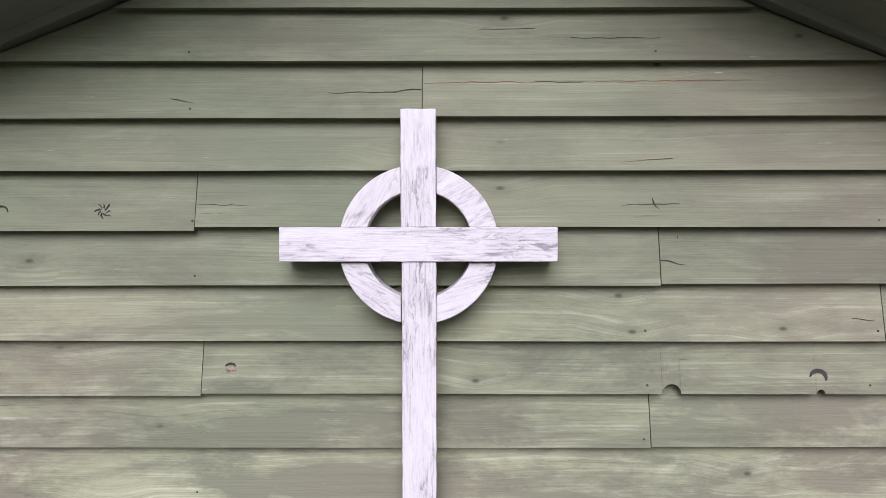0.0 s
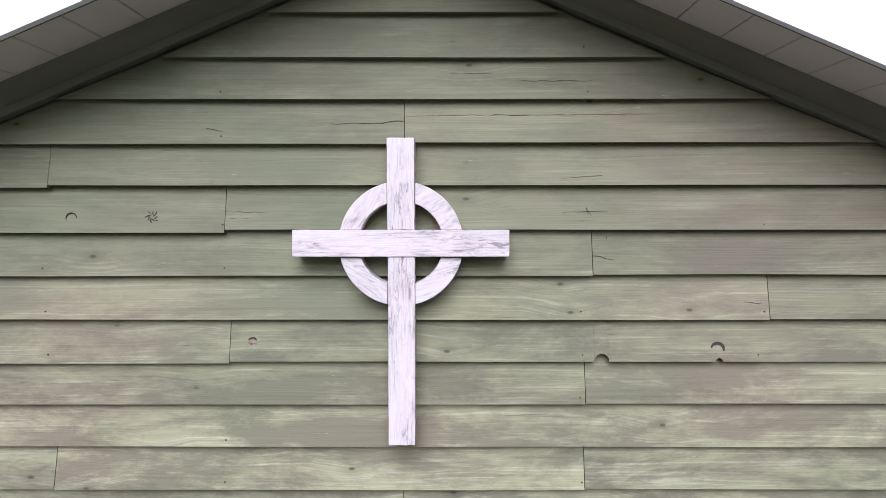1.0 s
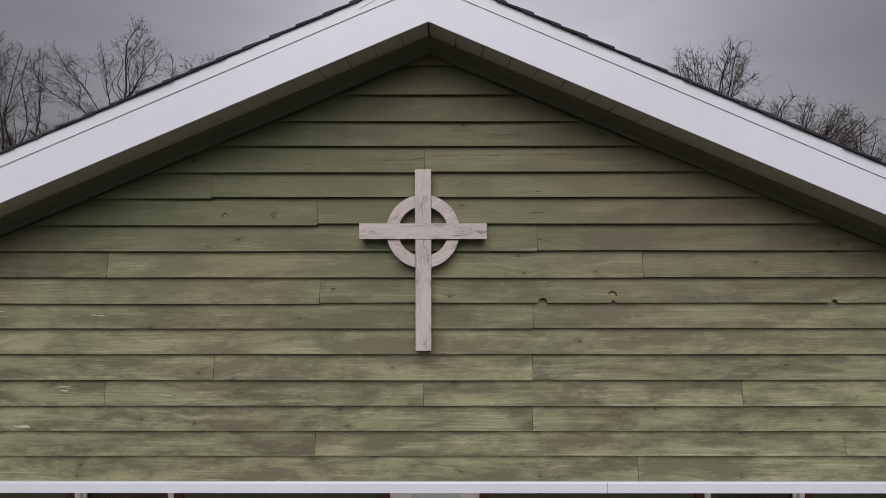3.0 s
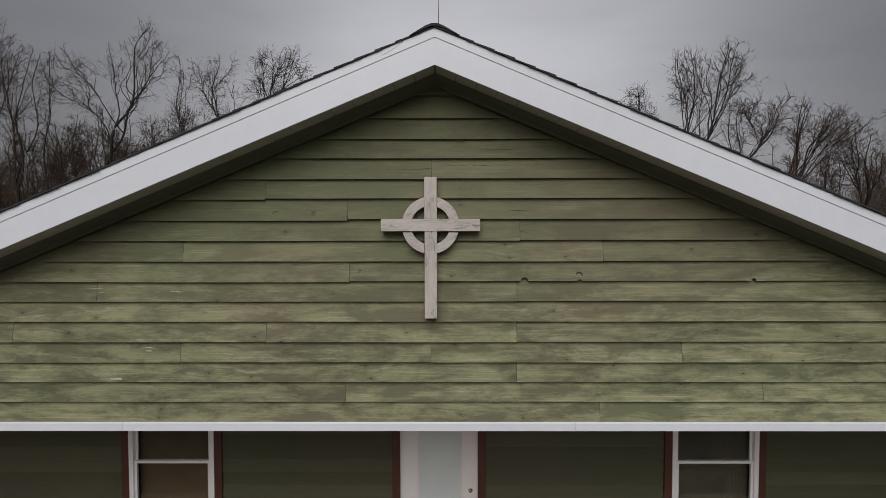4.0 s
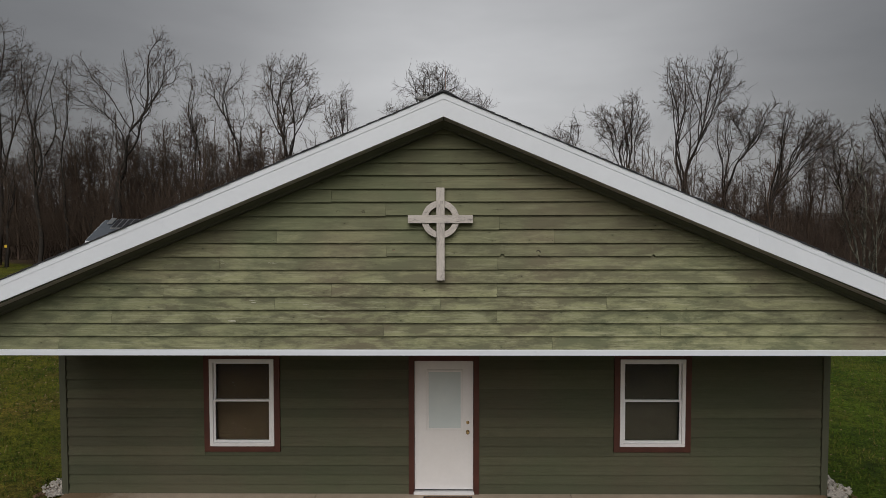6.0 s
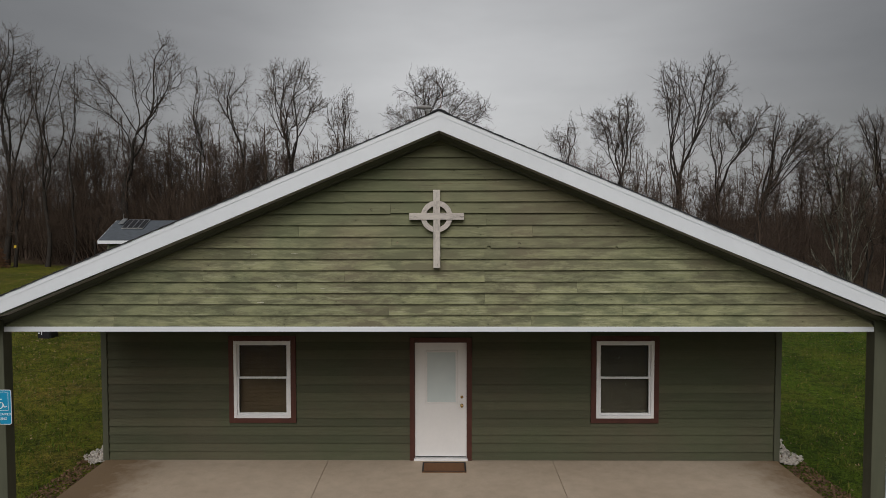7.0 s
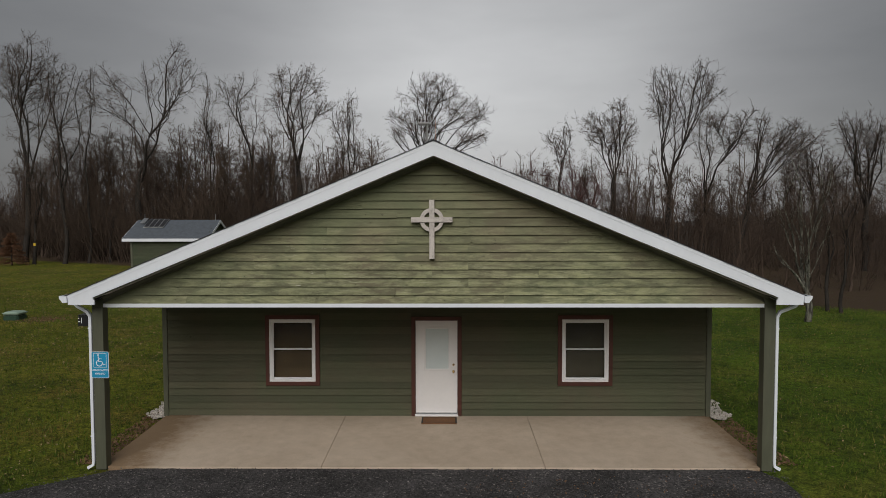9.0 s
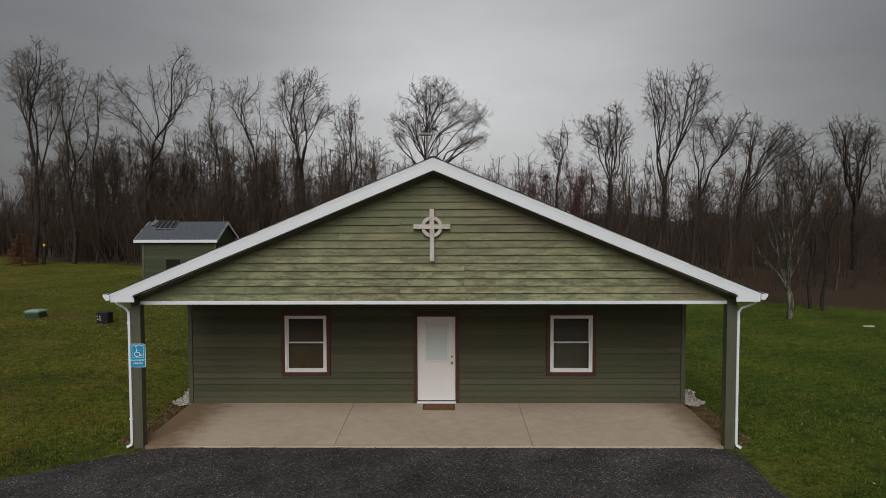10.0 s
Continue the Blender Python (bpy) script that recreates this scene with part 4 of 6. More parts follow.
# ---- shed beyond the lawn ----
def shed():
    thing = empty("shed", "green lap-sided garden shed with white trim and grey roof", "shed")
    x0, x1, y0, y1, eave, ridge_z = -18.48, -14.0, 26.25, 29.75, 3.22, 4.24
    ym = (y0 + y1) / 2
    bm = bmesh.new()
    slab_of(bm, [(y0, -0.2), (y1, -0.2), (y1, eave), (ym, ridge_z - 0.12), (y0, eave)], x0 + 0.02, x1 - 0.02, axis="x")
    body = part("wall", bm, M_WALL, thing)
    z = 0.0
    while z < 3.0:
        a = bmesh.new()
        slab_of(a, [(y0 - 0.03, z), (y0 - 0.001, z), (y0 - 0.001, z + 0.2), (y0 - 0.012, z + 0.2)], x0, x1, axis="x")
        part("board", a, M_SHED, body)
        z += 0.2
    z = 2.2
    while z < 4.05:
        w = min(ym - y0, max(0.05, (ridge_z - 0.12 - z) / (ridge_z - 0.12 - eave) * (ym - y0)))
        a = bmesh.new()
        slab_of(a, [(x1 + 0.03, z), (x1 - 0.019, z), (x1 - 0.019, z + 0.19), (x1 + 0.012, z + 0.19)], ym - w, ym + w, axis="y")
        part("board", a, M_SHED, body)
        z += 0.2
    run, rise = ym - (y0 - 0.28), ridge_z - eave + 0.07
    for s in (-1, 1):
        bm = bmesh.new()
        e = ym + s * run
        slab_of(bm, [(e, ridge_z - rise), (ym, ridge_z), (ym, ridge_z + 0.05), (e, ridge_z - rise + 0.05)], x0 - 0.42, x1 + 0.18, axis="x")
        roof = part("roof", bm, M_SHED_ROOF, thing, "blue-grey shingled roof")
        bm = bmesh.new()
        slab_of(bm, [(e - 0.012, ridge_z - rise - 0.13), (e + 0.012, ridge_z - rise - 0.13), (e + 0.012, ridge_z - rise + 0.045), (e - 0.012, ridge_z - rise + 0.045)], x0 - 0.42, x1 + 0.18, axis="x")
        part("fascia", bm, M_WHITE, thing)
        for xe in (x0 - 0.425, x1 + 0.182):
            bm = bmesh.new()
            slab_of(bm, [(e, ridge_z - rise - 0.12), (ym, ridge_z - 0.13), (ym, ridge_z + 0.045), (e, ridge_z - rise + 0.045)], xe - 0.012, xe + 0.012, axis="x")
            part("rake_board", bm, M_WHITE, thing)
    bm = boxed(-17.05, -16.2, y0 - 0.06, y0 - 0.031, 1.1, 1.98, 0.004)
    part("window", bm, M_GLASSDARK, thing, "dark shed window")
    for xa in (x0 - 0.05, x1 - 0.1):
        part("corner_board", boxed(xa, xa + 0.12, y0 - 0.05, y0 - 0.031, 0.0, eave - 0.03), M_TRIM_GREEN, thing)
    for xr in (-18.5, -14.14):
        part("roof_rod", tube(bmesh.new(), [(xr, ym, ridge_z + 0.02), (xr, ym, ridge_z + 0.1), (xr + 0.01, ym, ridge_z + 0.42)], [0.03, 0.014, 0.01], 6), M_STEEL, thing)
    # solar panels lie on the front slope
    sl = rise / run
    def solar(xa, xb, t0, t1, label, mat, lift=0.09):
        s = empty("solar_panel", label, "solar panel", "solar panels on the shed")
        def at(x, t, h):
            return (x, ym - run * (1 - t), ridge_z - rise * (1 - t) + 0.052 + h)
        bm = bmesh.new()
        vs = [bm.verts.new(at(x, t, h)) for h in (lift - 0.03, lift) for x, t in ((xa, t0), (xb, t0), (xb, t1), (xa, t1))]
        for f in ((0, 1, 2, 3), (4, 5, 6, 7), (0, 1, 5, 4), (1, 2, 6, 5), (2, 3, 7, 6), (3, 0, 4, 7)):
            bm.faces.new([vs[i] for i in f])
        part("frame", bm, M_STEEL, s)
        bm = bmesh.new()
        m = 0.025
        bm.faces.new([bm.verts.new(at(x, t, lift + 0.004)) for x, t in ((xa + m, t0 + 0.02), (xb - m, t0 + 0.02), (xb - m, t1 - 0.02), (xa + m, t1 - 0.02))])
        part("cells", bm, mat, s)
        for xx in (xa + 0.1, xb - 0.1):
            b0, b1 = Vector(at(xx, t0 + 0.1, 0.0)), Vector(at(xx, t0 + 0.1, lift - 0.03))
            part("bracket", tube(bmesh.new(), [b0, b1], 0.015, 6), M_STEEL, s)
    for i in range(4):
        solar(-18.15 + i * 0.31, -18.15 + i * 0.31 + 0.29, 0.52, 0.97, "dark framed solar panel on the shed roof", M_SOLAR)
    solar(-18.52, -18.24, 0.72, 0.98, "small pale framed solar panel on the shed roof", M_STEEL, 0.13)


M_SHED = painted_siding("shed_green_stain", (0.060, 0.070, 0.043), (0.072, 0.083, 0.050), (0.048, 0.053, 0.034), (0.09, 0.095, 0.07), 0.6)
M_SOLAR = plain("solar_cells", (0.010, 0.010, 0.012), 0.3, 0.2, 8.0)
M_GLASSDARK = plain("dark_glass", (0.02, 0.018, 0.016), 0.1, 0.2, 4.0)
shed()


# ---- small things on the lawn ----
def utility_box():
    x, y = -18.55, 16.2
    g = ground_z(x, y)
    thing = empty("utility_box", "green plastic utility box with pale lid on grass", "utility box")
    body, lid = plain("dark_green_plastic", (0.02, 0.05, 0.03), 0.5, 0.15, 6.0), plain("pale_green_plastic", (0.27, 0.36, 0.29), 0.55, 0.15, 5.0)
    bm = boxed(x - 0.33, x + 0.33, y - 0.32, y + 0.32, g - 0.06, g + 0.23, 0.05, 2)
    for v in bm.verts:
        k = 1 - 0.08 * (v.co.z - g)
        v.co.x, v.co.y = x + (v.co.x - x) * k, y + (v.co.y - y) * k
    part("body", bm, body, thing)
    bm = boxed(x - 0.355, x + 0.355, y - 0.35, y + 0.35, g + 0.231, g + 0.37, 0.05, 2)
    for v in bm.verts:
        if v.co.z > g + 0.33:
            v.co.x, v.co.y = x + (v.co.x - x) * 0.8, y + (v.co.y - y) * 0.75
    part("lid", bm, lid, thing, "pale green domed lid")


def yard_bin():
    x, y = -14.62, 14.8
    g = ground_z(x, y)
    thing = empty("yard_box", "black plastic yard box with white markings on grass", "box")
    black = plain("black_plastic", (0.008, 0.008, 0.010), 0.45, 0.2, 6.0)
    part("body", boxed(x - 0.24, x + 0.24, y - 0.25, y + 0.25, g - 0.04, g + 0.42, 0.03, 2), black, thing)
    part("lid", boxed(x - 0.255, x + 0.255, y - 0.26, y + 0.26, g + 0.421, g + 0.47, 0.02, 2), black, thing)
    for a, c, z0, z1 in ((-0.2, -0.15, 0.2, 0.26), (-0.09, -0.065, 0.16, 0.42), (-0.21, -0.17, 0.36, 0.4)):
        part("marking", boxed(x + a, x + c, y - 0.2565, y - 0.2505, g + z0 * 0.85, g + z1 * 0.85), M_LETTER, thing, "white marking")


def flat_stone():
    x, y = 17.3, 13.4
    bm = bmesh.new()
    bmesh.ops.create_icosphere(bm, subdivisions=2, radius=1.0)
    for v in bm.verts:
        k = 1 + 0.25 * noise.noise(v.co * 1.7)
        v.co = Vector((x + v.co.x * 0.27 * k, y + v.co.y * 0.16 * k, ground_z(x, y) + 0.01 + v.co.z * 0.04 * k))
    tagged(finish("flat_stone", bm, M_RIVER, None, True), "flat pale stone lying in the grass", "stone")


def boundary_sign():
    x, y = -39.7, 49.7
    g = ground_z(x, y)
    thing = empty("boundary_marker", "small yellow marker on a post before the woods", "marker")
    part("stake", tube(bmesh.new(), [(x, y, g - 0.1), (x, y, g + 2.2)], 0.03, 6), M_BARK, thing)
    part("plate", boxed(x - 0.12, x + 0.12, y - 0.05, y - 0.035, g + 1.9, g + 2.14, 0.005), plain("yellow_paint", (0.62, 0.42, 0.03), 0.5, 0.1, 6.0), thing)


utility_box(), yard_bin(), flat_stone(), boundary_sign()


# ---- bare trees ----
def branch(out, rng, p, d, length, r, level, last, kids, kink, rise, spread):
    n = 3 if level < last else 2
    step = length / n
    pts, rad = [p], [r]
    tip = 0.008 if level >= last else max(0.011, r * 0.3)
    for i in range(n):
        d = d + rng.normal(0, kink, 3) + np.array((0, 0, rise))
        d = d / np.linalg.norm(d)
        p = p + d * step
        pts.append(p)
        rad.append(r + (tip - r) * ((i + 1) / n) ** 0.9)
    out.append((pts, rad, level))
    if level >= last:
        return
    for k in range(kids[level]):
        t = 0.22 + 0.78 * (k + rng.uniform(0.2, 1.0)) / kids[level]
        j = min(n - 1, int(t * n))
        f = t * n - j
        q = pts[j] * (1 - f) + pts[j + 1] * f
        dd = pts[j + 1] - pts[j]
        dd = dd / np.linalg.norm(dd)
        side = np.cross(dd, rng.normal(0, 1, 3))
        side = side / (np.linalg.norm(side) + 1e-6)
        a = radians(rng.uniform(*spread))
        branch(out, rng, q, dd * math.cos(a) + side * math.sin(a), length * rng.uniform(0.42, 0.68) * (1.15 - 0.45 * t), max(0.011, (rad[j] * (1 - f) + rad[j + 1] * f) * rng.uniform(0.45, 0.7)), level + 1, last, kids, kink * 1.05, rise, spread)


def limbs_to_arrays(limbs, sides_of):
    verts, faces, base = [], [], 0
    for pts, rad, level in limbs:
        V, F = tubes(np.array(pts)[None], np.array(rad)[None], sides_of(level))
        verts.append(V)
        faces.append(F + base)
        base += len(V)
    return np.concatenate(verts), np.concatenate(faces)


def tubes(P, R, s):
    """Many tapered tubes at once: P (tubes, points, 3), R (tubes, points), s sides."""
    n, m = P.shape[:2]
    D = np.empty_like(P)
    D[:, 1:-1], D[:, 0], D[:, -1] = P[:, 2:] - P[:, :-2], P[:, 1] - P[:, 0], P[:, -1] - P[:, -2]
    D /= np.linalg.norm(D, axis=2)[..., None] + 1e-9
    ref = np.where(np.abs(D[..., 2:3]) < 0.9, np.array((0, 0, 1.0)), np.array((1.0, 0, 0)))
    A = np.cross(D, ref)
    A /= np.linalg.norm(A, axis=2)[..., None] + 1e-9
    B = np.cross(D, A)
    ang = np.arange(s) * math.tau / s
    V = P[:, :, None, :] + R[:, :, None, None] * (A[:, :, None, :] * np.cos(ang)[:, None] + B[:, :, None, :] * np.sin(ang)[:, None])
    i, k = np.meshgrid(np.arange(m - 1), np.arange(s), indexing="ij")
    F = np.stack([i * s + k, i * s + (k + 1) % s, (i + 1) * s + (k + 1) % s, (i + 1) * s + k], -1).reshape(-1, 4)
    F = F[None] + (np.arange(n) * m * s)[:, None, None]
    return V.reshape(-1, 3), F.reshape(-1, 4)


def joined(pieces):
    vs, fs, base = [], [], 0
    for V, F in pieces:
        vs.append(V)
        fs.append(F + base)
        base += len(V)
    return np.concatenate(vs), np.concatenate(fs)


def mesh_of(name, V, F, mat, smooth=True):
    me = bpy.data.meshes.new(name)
    k = F.shape[1]
    me.vertices.add(len(V))
    me.vertices.foreach_set("co", V.astype(np.float32).ravel())
    me.loops.add(F.size)
    me.loops.foreach_set("vertex_index", F.astype(np.int32).ravel())
    me.polygons.add(len(F))
    me.polygons.foreach_set("loop_start", np.arange(len(F), dtype=np.int32) * k)
    me.update(calc_edges=True)
    me.polygons.foreach_set("use_smooth", [smooth] * len(F))
    me.materials.append(mat)
    return me


def unit(v):
    return v / (np.linalg.norm(v, axis=-1, keepdims=True) + 1e-9)


def sweep(rng, p0, d0, p1, n, wobble):
    """A limb from p0, leaving along d0, that climbs to p1 and bends on the way as real limbs do."""
    L = np.linalg.norm(p1 - p0)
    d1 = unit(unit(p1 - p0) + np.array((0, 0, 0.2)))
    a, b = p0 + unit(d0) * L * 0.36, p1 - d1 * L * 0.3
    t = np.linspace(0, 1, n + 1)[:, None]
    P = p0 * (1 - t) ** 3 + 3 * a * t * (1 - t) ** 2 + 3 * b * t ** 2 * (1 - t) + p1 * t ** 3
    for f in (1.0, 2.1, 3.7):
        P = P + rng.normal(0, wobble * L * 0.034 / f ** 0.8, 3) * np.sin(t * math.pi * f + rng.uniform(0, math.tau)) * np.sin(t * math.pi) ** 0.6
    return P + rng.normal(0, wobble * 0.02 * L / n, P.shape) * (t > 0)


def shoots(rng, P, D, length, n, spread, rise, kink):
    """One side shoot from each point P, leaving D at an angle: arrays of n + 1 points."""
    side = unit(np.cross(D, rng.normal(0, 1, D.shape)))
    a = np.radians(rng.uniform(spread[0], spread[1], len(P)))[:, None]
    d = unit(D * np.cos(a) + side * np.sin(a))
    out, p = [P], P
    for i in range(n):
        d = unit(d + rng.normal(0, kink, d.shape) + np.array((0, 0, rise)))
        p = p + d * (length / n)[:, None]
        out.append(p)
    return np.stack(out, 1)


def along(rng, S, per, lo=0.25, hi=1.0):
    """Random places on shoots S (shoots, points, 3), with the direction there."""
    n, m = S.shape[0], S.shape[1] - 1
    i = np.repeat(np.arange(n), per)
    t = rng.uniform(lo, hi, len(i)) * m * 0.999
    j = t.astype(int)
    f = (t - j)[:, None]
    return S[i, j] * (1 - f) + S[i, j + 1] * f, unit(S[i, j + 1] - S[i, j])


def crown(rng, fork, d0, lobes, r, wobble=1.0, gap=0.5, fine=(4, 3), size=1.0, thin=1.0, full=True):
    """Limbs and twigs from a fork into lobes of crown, each a centre (3) with half width and half height.
    Gives the limbs as (points, radii) and the twigs as arrays."""
    limbs, laterals, leaders = [], [], []
    for c, hw, hh in sorted(lobes, key=lambda q: -q[0][2]):
        subs = []
        for lead in range((1 if wobble > 1.5 else 2 if hw < 1.5 * size else 3) if full else 1):
            start, d, rs = fork, d0, r * (0.68 if not leaders else 0.5)
            near = [(P, R, j) for P, R in leaders for j in range(2, int(len(P) * (0.45 if lead == 0 else 0.6))) if c[2] - P[j][2] > 0.9 * math.hypot(c[0] - P[j][0], c[1] - P[j][1])]
            if near and rng.random() < 0.75:
                P, R, j = near[int(len(near) * rng.random())]
                start, d, rs = P[j], unit(P[j + 1] - P[j]), R[j] * rng.uniform(0.55, 0.75)
            top = c + np.array((rng.uniform(-0.6, 0.6) * hw, rng.normal(0, 0.4) * hw, rng.uniform(0.35, 0.8) * hh)) if lead else c + np.array((rng.normal(0, 0.15) * hw, rng.normal(0, 0.2) * hw, 0.75 * hh))
            n = max(8, int(np.linalg.norm(top - start) / (0.5 * size)))
            d = unit(unit(d) + 0.8 * unit((top - start) * np.array((1, 1, 0.5))))
            P = sweep(rng, start, d, top, n, wobble)
            R = rs + (0.018 * size * thin - rs) * np.linspace(0, 1, n + 1) ** 0.8
            limbs.append((P, R))
            leaders.append((P, R))
            subs.append((P, R))
            for k in range(int(2 + (3.0 if wobble > 1.5 else 1.4) * hw / size) if full else 3):
                a = rng.uniform(0, math.tau)
                e = rng.uniform(-0.9, 1.0)
                goal = c + np.array((math.cos(a) * hw * math.cos(e), 0.8 * math.sin(a) * max(hw, 0.8 * size) * math.cos(e), hh * math.sin(e))) * rng.uniform(0.75, 1.02)
                ok = [j for j in range(int(n * 0.2), n - 1) if goal[2] - P[j][2] > 0.15 * np.linalg.norm(goal[:2] - P[j][:2])]
                if not ok:
                    continue
                j = ok[int(len(ok) * rng.uniform(0.25, 0.99))]
                m = max(5, int(np.linalg.norm(goal - P[j]) / (0.45 * size)))
                Q = sweep(rng, P[j], unit(P[j + 1] - P[j]) + 0.7 * unit(goal - P[j]), goal, m, wobble)
                rq = max(0.022 * size, R[j] * rng.uniform(0.45, 0.7))
                RQ = rq + (0.015 * size * thin - rq) * np.linspace(0, 1, m + 1) ** 0.8
                subs.append((Q, RQ))
                limbs.append((Q, RQ))
        for Q, RQ in subs:
            step = np.linalg.norm(Q[1] - Q[0])
            for j in range(len(Q) - 1):
                out = math.sqrt(((Q[j][0] - c[0]) / (hw + 0.8 * size)) ** 2 + ((Q[j][2] - c[2]) / (hh + 1.0 * size)) ** 2)
                if out < 1.0 and rng.random() < step / gap or rng.random() < 0.10 * step / gap:
                    laterals.append((Q[j], unit(Q[j + 1] - Q[j]), (0.6 * size + 0.5 * min(hw, hh)) * rng.uniform(0.5, 1.2) * (1.15 - 0.5 * j / len(Q)), min(RQ[j] * 0.6, 0.03 * size)))
    pieces = []
    if laterals:
        P, D = np.array([q[0] for q in laterals]), np.array([q[1] for q in laterals])
        L, r0 = np.array([q[2] for q in laterals]), np.array([q[3] for q in laterals])
        S = shoots(rng, P, D, L, 4, (34, 70), 0.05, 0.2)
        low = 0.011 * size * thin
        pieces.append(tubes(S, np.maximum(low, r0[:, None] * np.linspace(1, 0.4, 5)), 3))
        ends = np.concatenate([np.repeat(Q[None, -5:], 2, 0) for Q, _ in limbs])
        P, D = along(rng, S, fine[0], 0.2)
        P2, D2 = along(rng, ends, 2, 0.0)
        P, D = np.concatenate((P, P2)), np.concatenate((D, D2))
        S2 = shoots(rng, P, D, rng.uniform(0.4, 1.15, len(P)) * size * 0.8, 2, (28, 62), 0.05, 0.2)
        pieces.append(tubes(S2, np.full((len(P), 3), low) * np.array((0.95, 0.8, 0.6)), 3))
        P, D = along(rng, S2, fine[1], 0.3)
        S3 = shoots(rng, P, D, rng.uniform(0.25, 0.65, len(P)) * size * 0.85, 1, (25, 60), 0.05, 0.0)
        pieces.append(tubes(S3, np.full((len(P), 2), low) * np.array((0.72, 0.5)), 3))
    return limbs, joined(pieces)


def lobed_tree(x, y, lean, fork, lobes, r, seed, label, bark_=None, wobble=1.25, twig=None):
    """A bare tree: a trunk to its fork, then limbs into lobes of crown, each (sideways, height, half width, half height)."""
    bark_, twig = bark_ or M_BARK, twig or M_TWIG
    rng = np.random.default_rng(seed)
    g = ground_z(x, y)
    size = 1.0 if fork > 5 else 0.5
    fork = g + (fork - g) * 0.74      # limbs leave the stem well under the crown
    n = 14
    t = np.linspace(0, 1, n + 1)
    T = np.stack([x + lean * t ** 1.5 + 0.028 * min(5.0, fork - 1.0) * np.sin(t * 6 + seed), y + 0.1 * np.sin(t * 5 + 2 * seed), g - 0.3 + (fork - g + 0.3) * t], 1)
    RT = 0.60 * r * (1 + 0.3 * (1 - t) + 0.4 * np.maximum(0.0, 1 - t * 9))
    thing = empty("tree", label, "tree", "bare trees behind the chapel")
    new("trunk", mesh_of("trunk", *tubes(T[None], RT[None], 10), bark_)).parent = thing
    places = [(np.array((x + sx, y + rng.normal(0, 0.5) * size, sz)), hw, hh) for sx, sz, hw, hh in lobes]
    limbs, twigs = crown(rng, T[-1], T[-1] - T[-2], places, RT[-1], wobble, 0.66 * size, (3, 2), size)
    for P, R in limbs:
        new("limb", mesh_of("limb", *tubes(P[None], R[None], 6 if R[0] > 0.06 else 5), bark_)).parent = thing
    # slender side limbs up the stem
    m = 16 if size == 1.0 else 4
    j = np.sort(rng.integers(4 if size == 1.0 else 9, n, m))
    S = shoots(rng, T[j], np.tile((0, 0, 1.0), (m, 1)), rng.uniform(0.10, 0.3, m) * fork * np.where(j > 8, 1.0, 0.55), 6, (28, 62), 0.09, 0.16)
    low = tubes(S, np.linspace(0.036, 0.011, 7)[None] * size * np.ones((m, 1)), 4)
    P, D = along(rng, S, 9)
    S2 = shoots(rng, P, D, rng.uniform(0.4, 1.4, len(P)) * size, 2, (20, 50), 0.1, 0.2)
    P, D = along(rng, S2, 3)
    S3 = shoots(rng, P, D, rng.uniform(0.25, 0.65, len(P)) * size, 1, (20, 45), 0.1, 0.0)
    low = joined([low, tubes(S2, np.full((len(S2), 3), 0.011 * size), 3), tubes(S3, np.full((len(S3), 2), 0.007 * size), 3)])
    ob = tagged(new("fine_growth", mesh_of("twig_growth", *joined([twigs, low]), twig)), kind="stuff")
    ob.parent = thing
    return thing


lobed_tree(-43.4, 54, 0.4, 10.4, [(1.1, 20.8, 2.5, 2.8), (-1.6, 19.7, 1.5, 3.6), (3.1, 18.6, 1.8, 3.3), (0.6, 15.6, 2.7, 3.6)], 0.4, 11, "tall bare tree with many steep dark limbs")
lobed_tree(-38.1, 52, -0.1, 9.6, [(-0.8, 15.9, 1.1, 4.0), (1.0, 17.0, 0.9, 3.4), (-1.1, 13.0, 1.4, 2.3)], 0.28, 12, "slim bare tree forked in a narrow V")
lobed_tree(-36.3, 53, 0.2, 9.7, [(0.6, 16.6, 1.0, 3.8)], 0.2, 31, "thin upright bare tree among taller ones")
lobed_tree(-31.4, 54, -0.2, 10.9, [(-3.9, 18.8, 1.7, 1.7), (-2.5, 16.5, 2.4, 1.5), (0.6, 19.4, 1.5, 1.7), (3.7, 20.9, 2.1, 1.8), (4.7, 19.4, 1.5, 1.8), (3.8, 16.2, 1.3, 3.3)], 0.46, 13, "crooked bare tree with two twisting dark limbs", None, 1.9)
lobed_tree(-24.6, 54.5, 0.1, 9.7, [(0.3, 16.5, 1.2, 3.7), (0.1, 12.7, 1.7, 2.4)], 0.22, 14, "slender upright bare tree in the woods")
lobed_tree(-19.2, 53, -0.7, 9.0, [(-2.8, 16.5, 1.0, 2.3), (-1.0, 17.4, 1.7, 1.5), (-0.2, 14.5, 1.5, 2.3)], 0.32, 15, "leaning bare tree with a bent dark stem", None, 1.7)
lobed_tree(-15.3, 55, -0.1, 12.7, [(-0.9, 18.7, 1.9, 1.8), (1.3, 18.6, 1.5, 1.8), (-2.6, 16.6, 1.2, 0.9), (2.6, 16.3, 1.3, 0.6), (-0.3, 15.7, 1.8, 1.8)], 0.4, 16, "bare twin-stemmed tree with a broad crown")
lobed_tree(-10.4, 53, 0.1, 10.2, [(-0.6, 14.5, 1.3, 1.7), (1.2, 15.6, 1.0, 2.0)], 0.26, 17, "small bare tree with an open uneven crown")
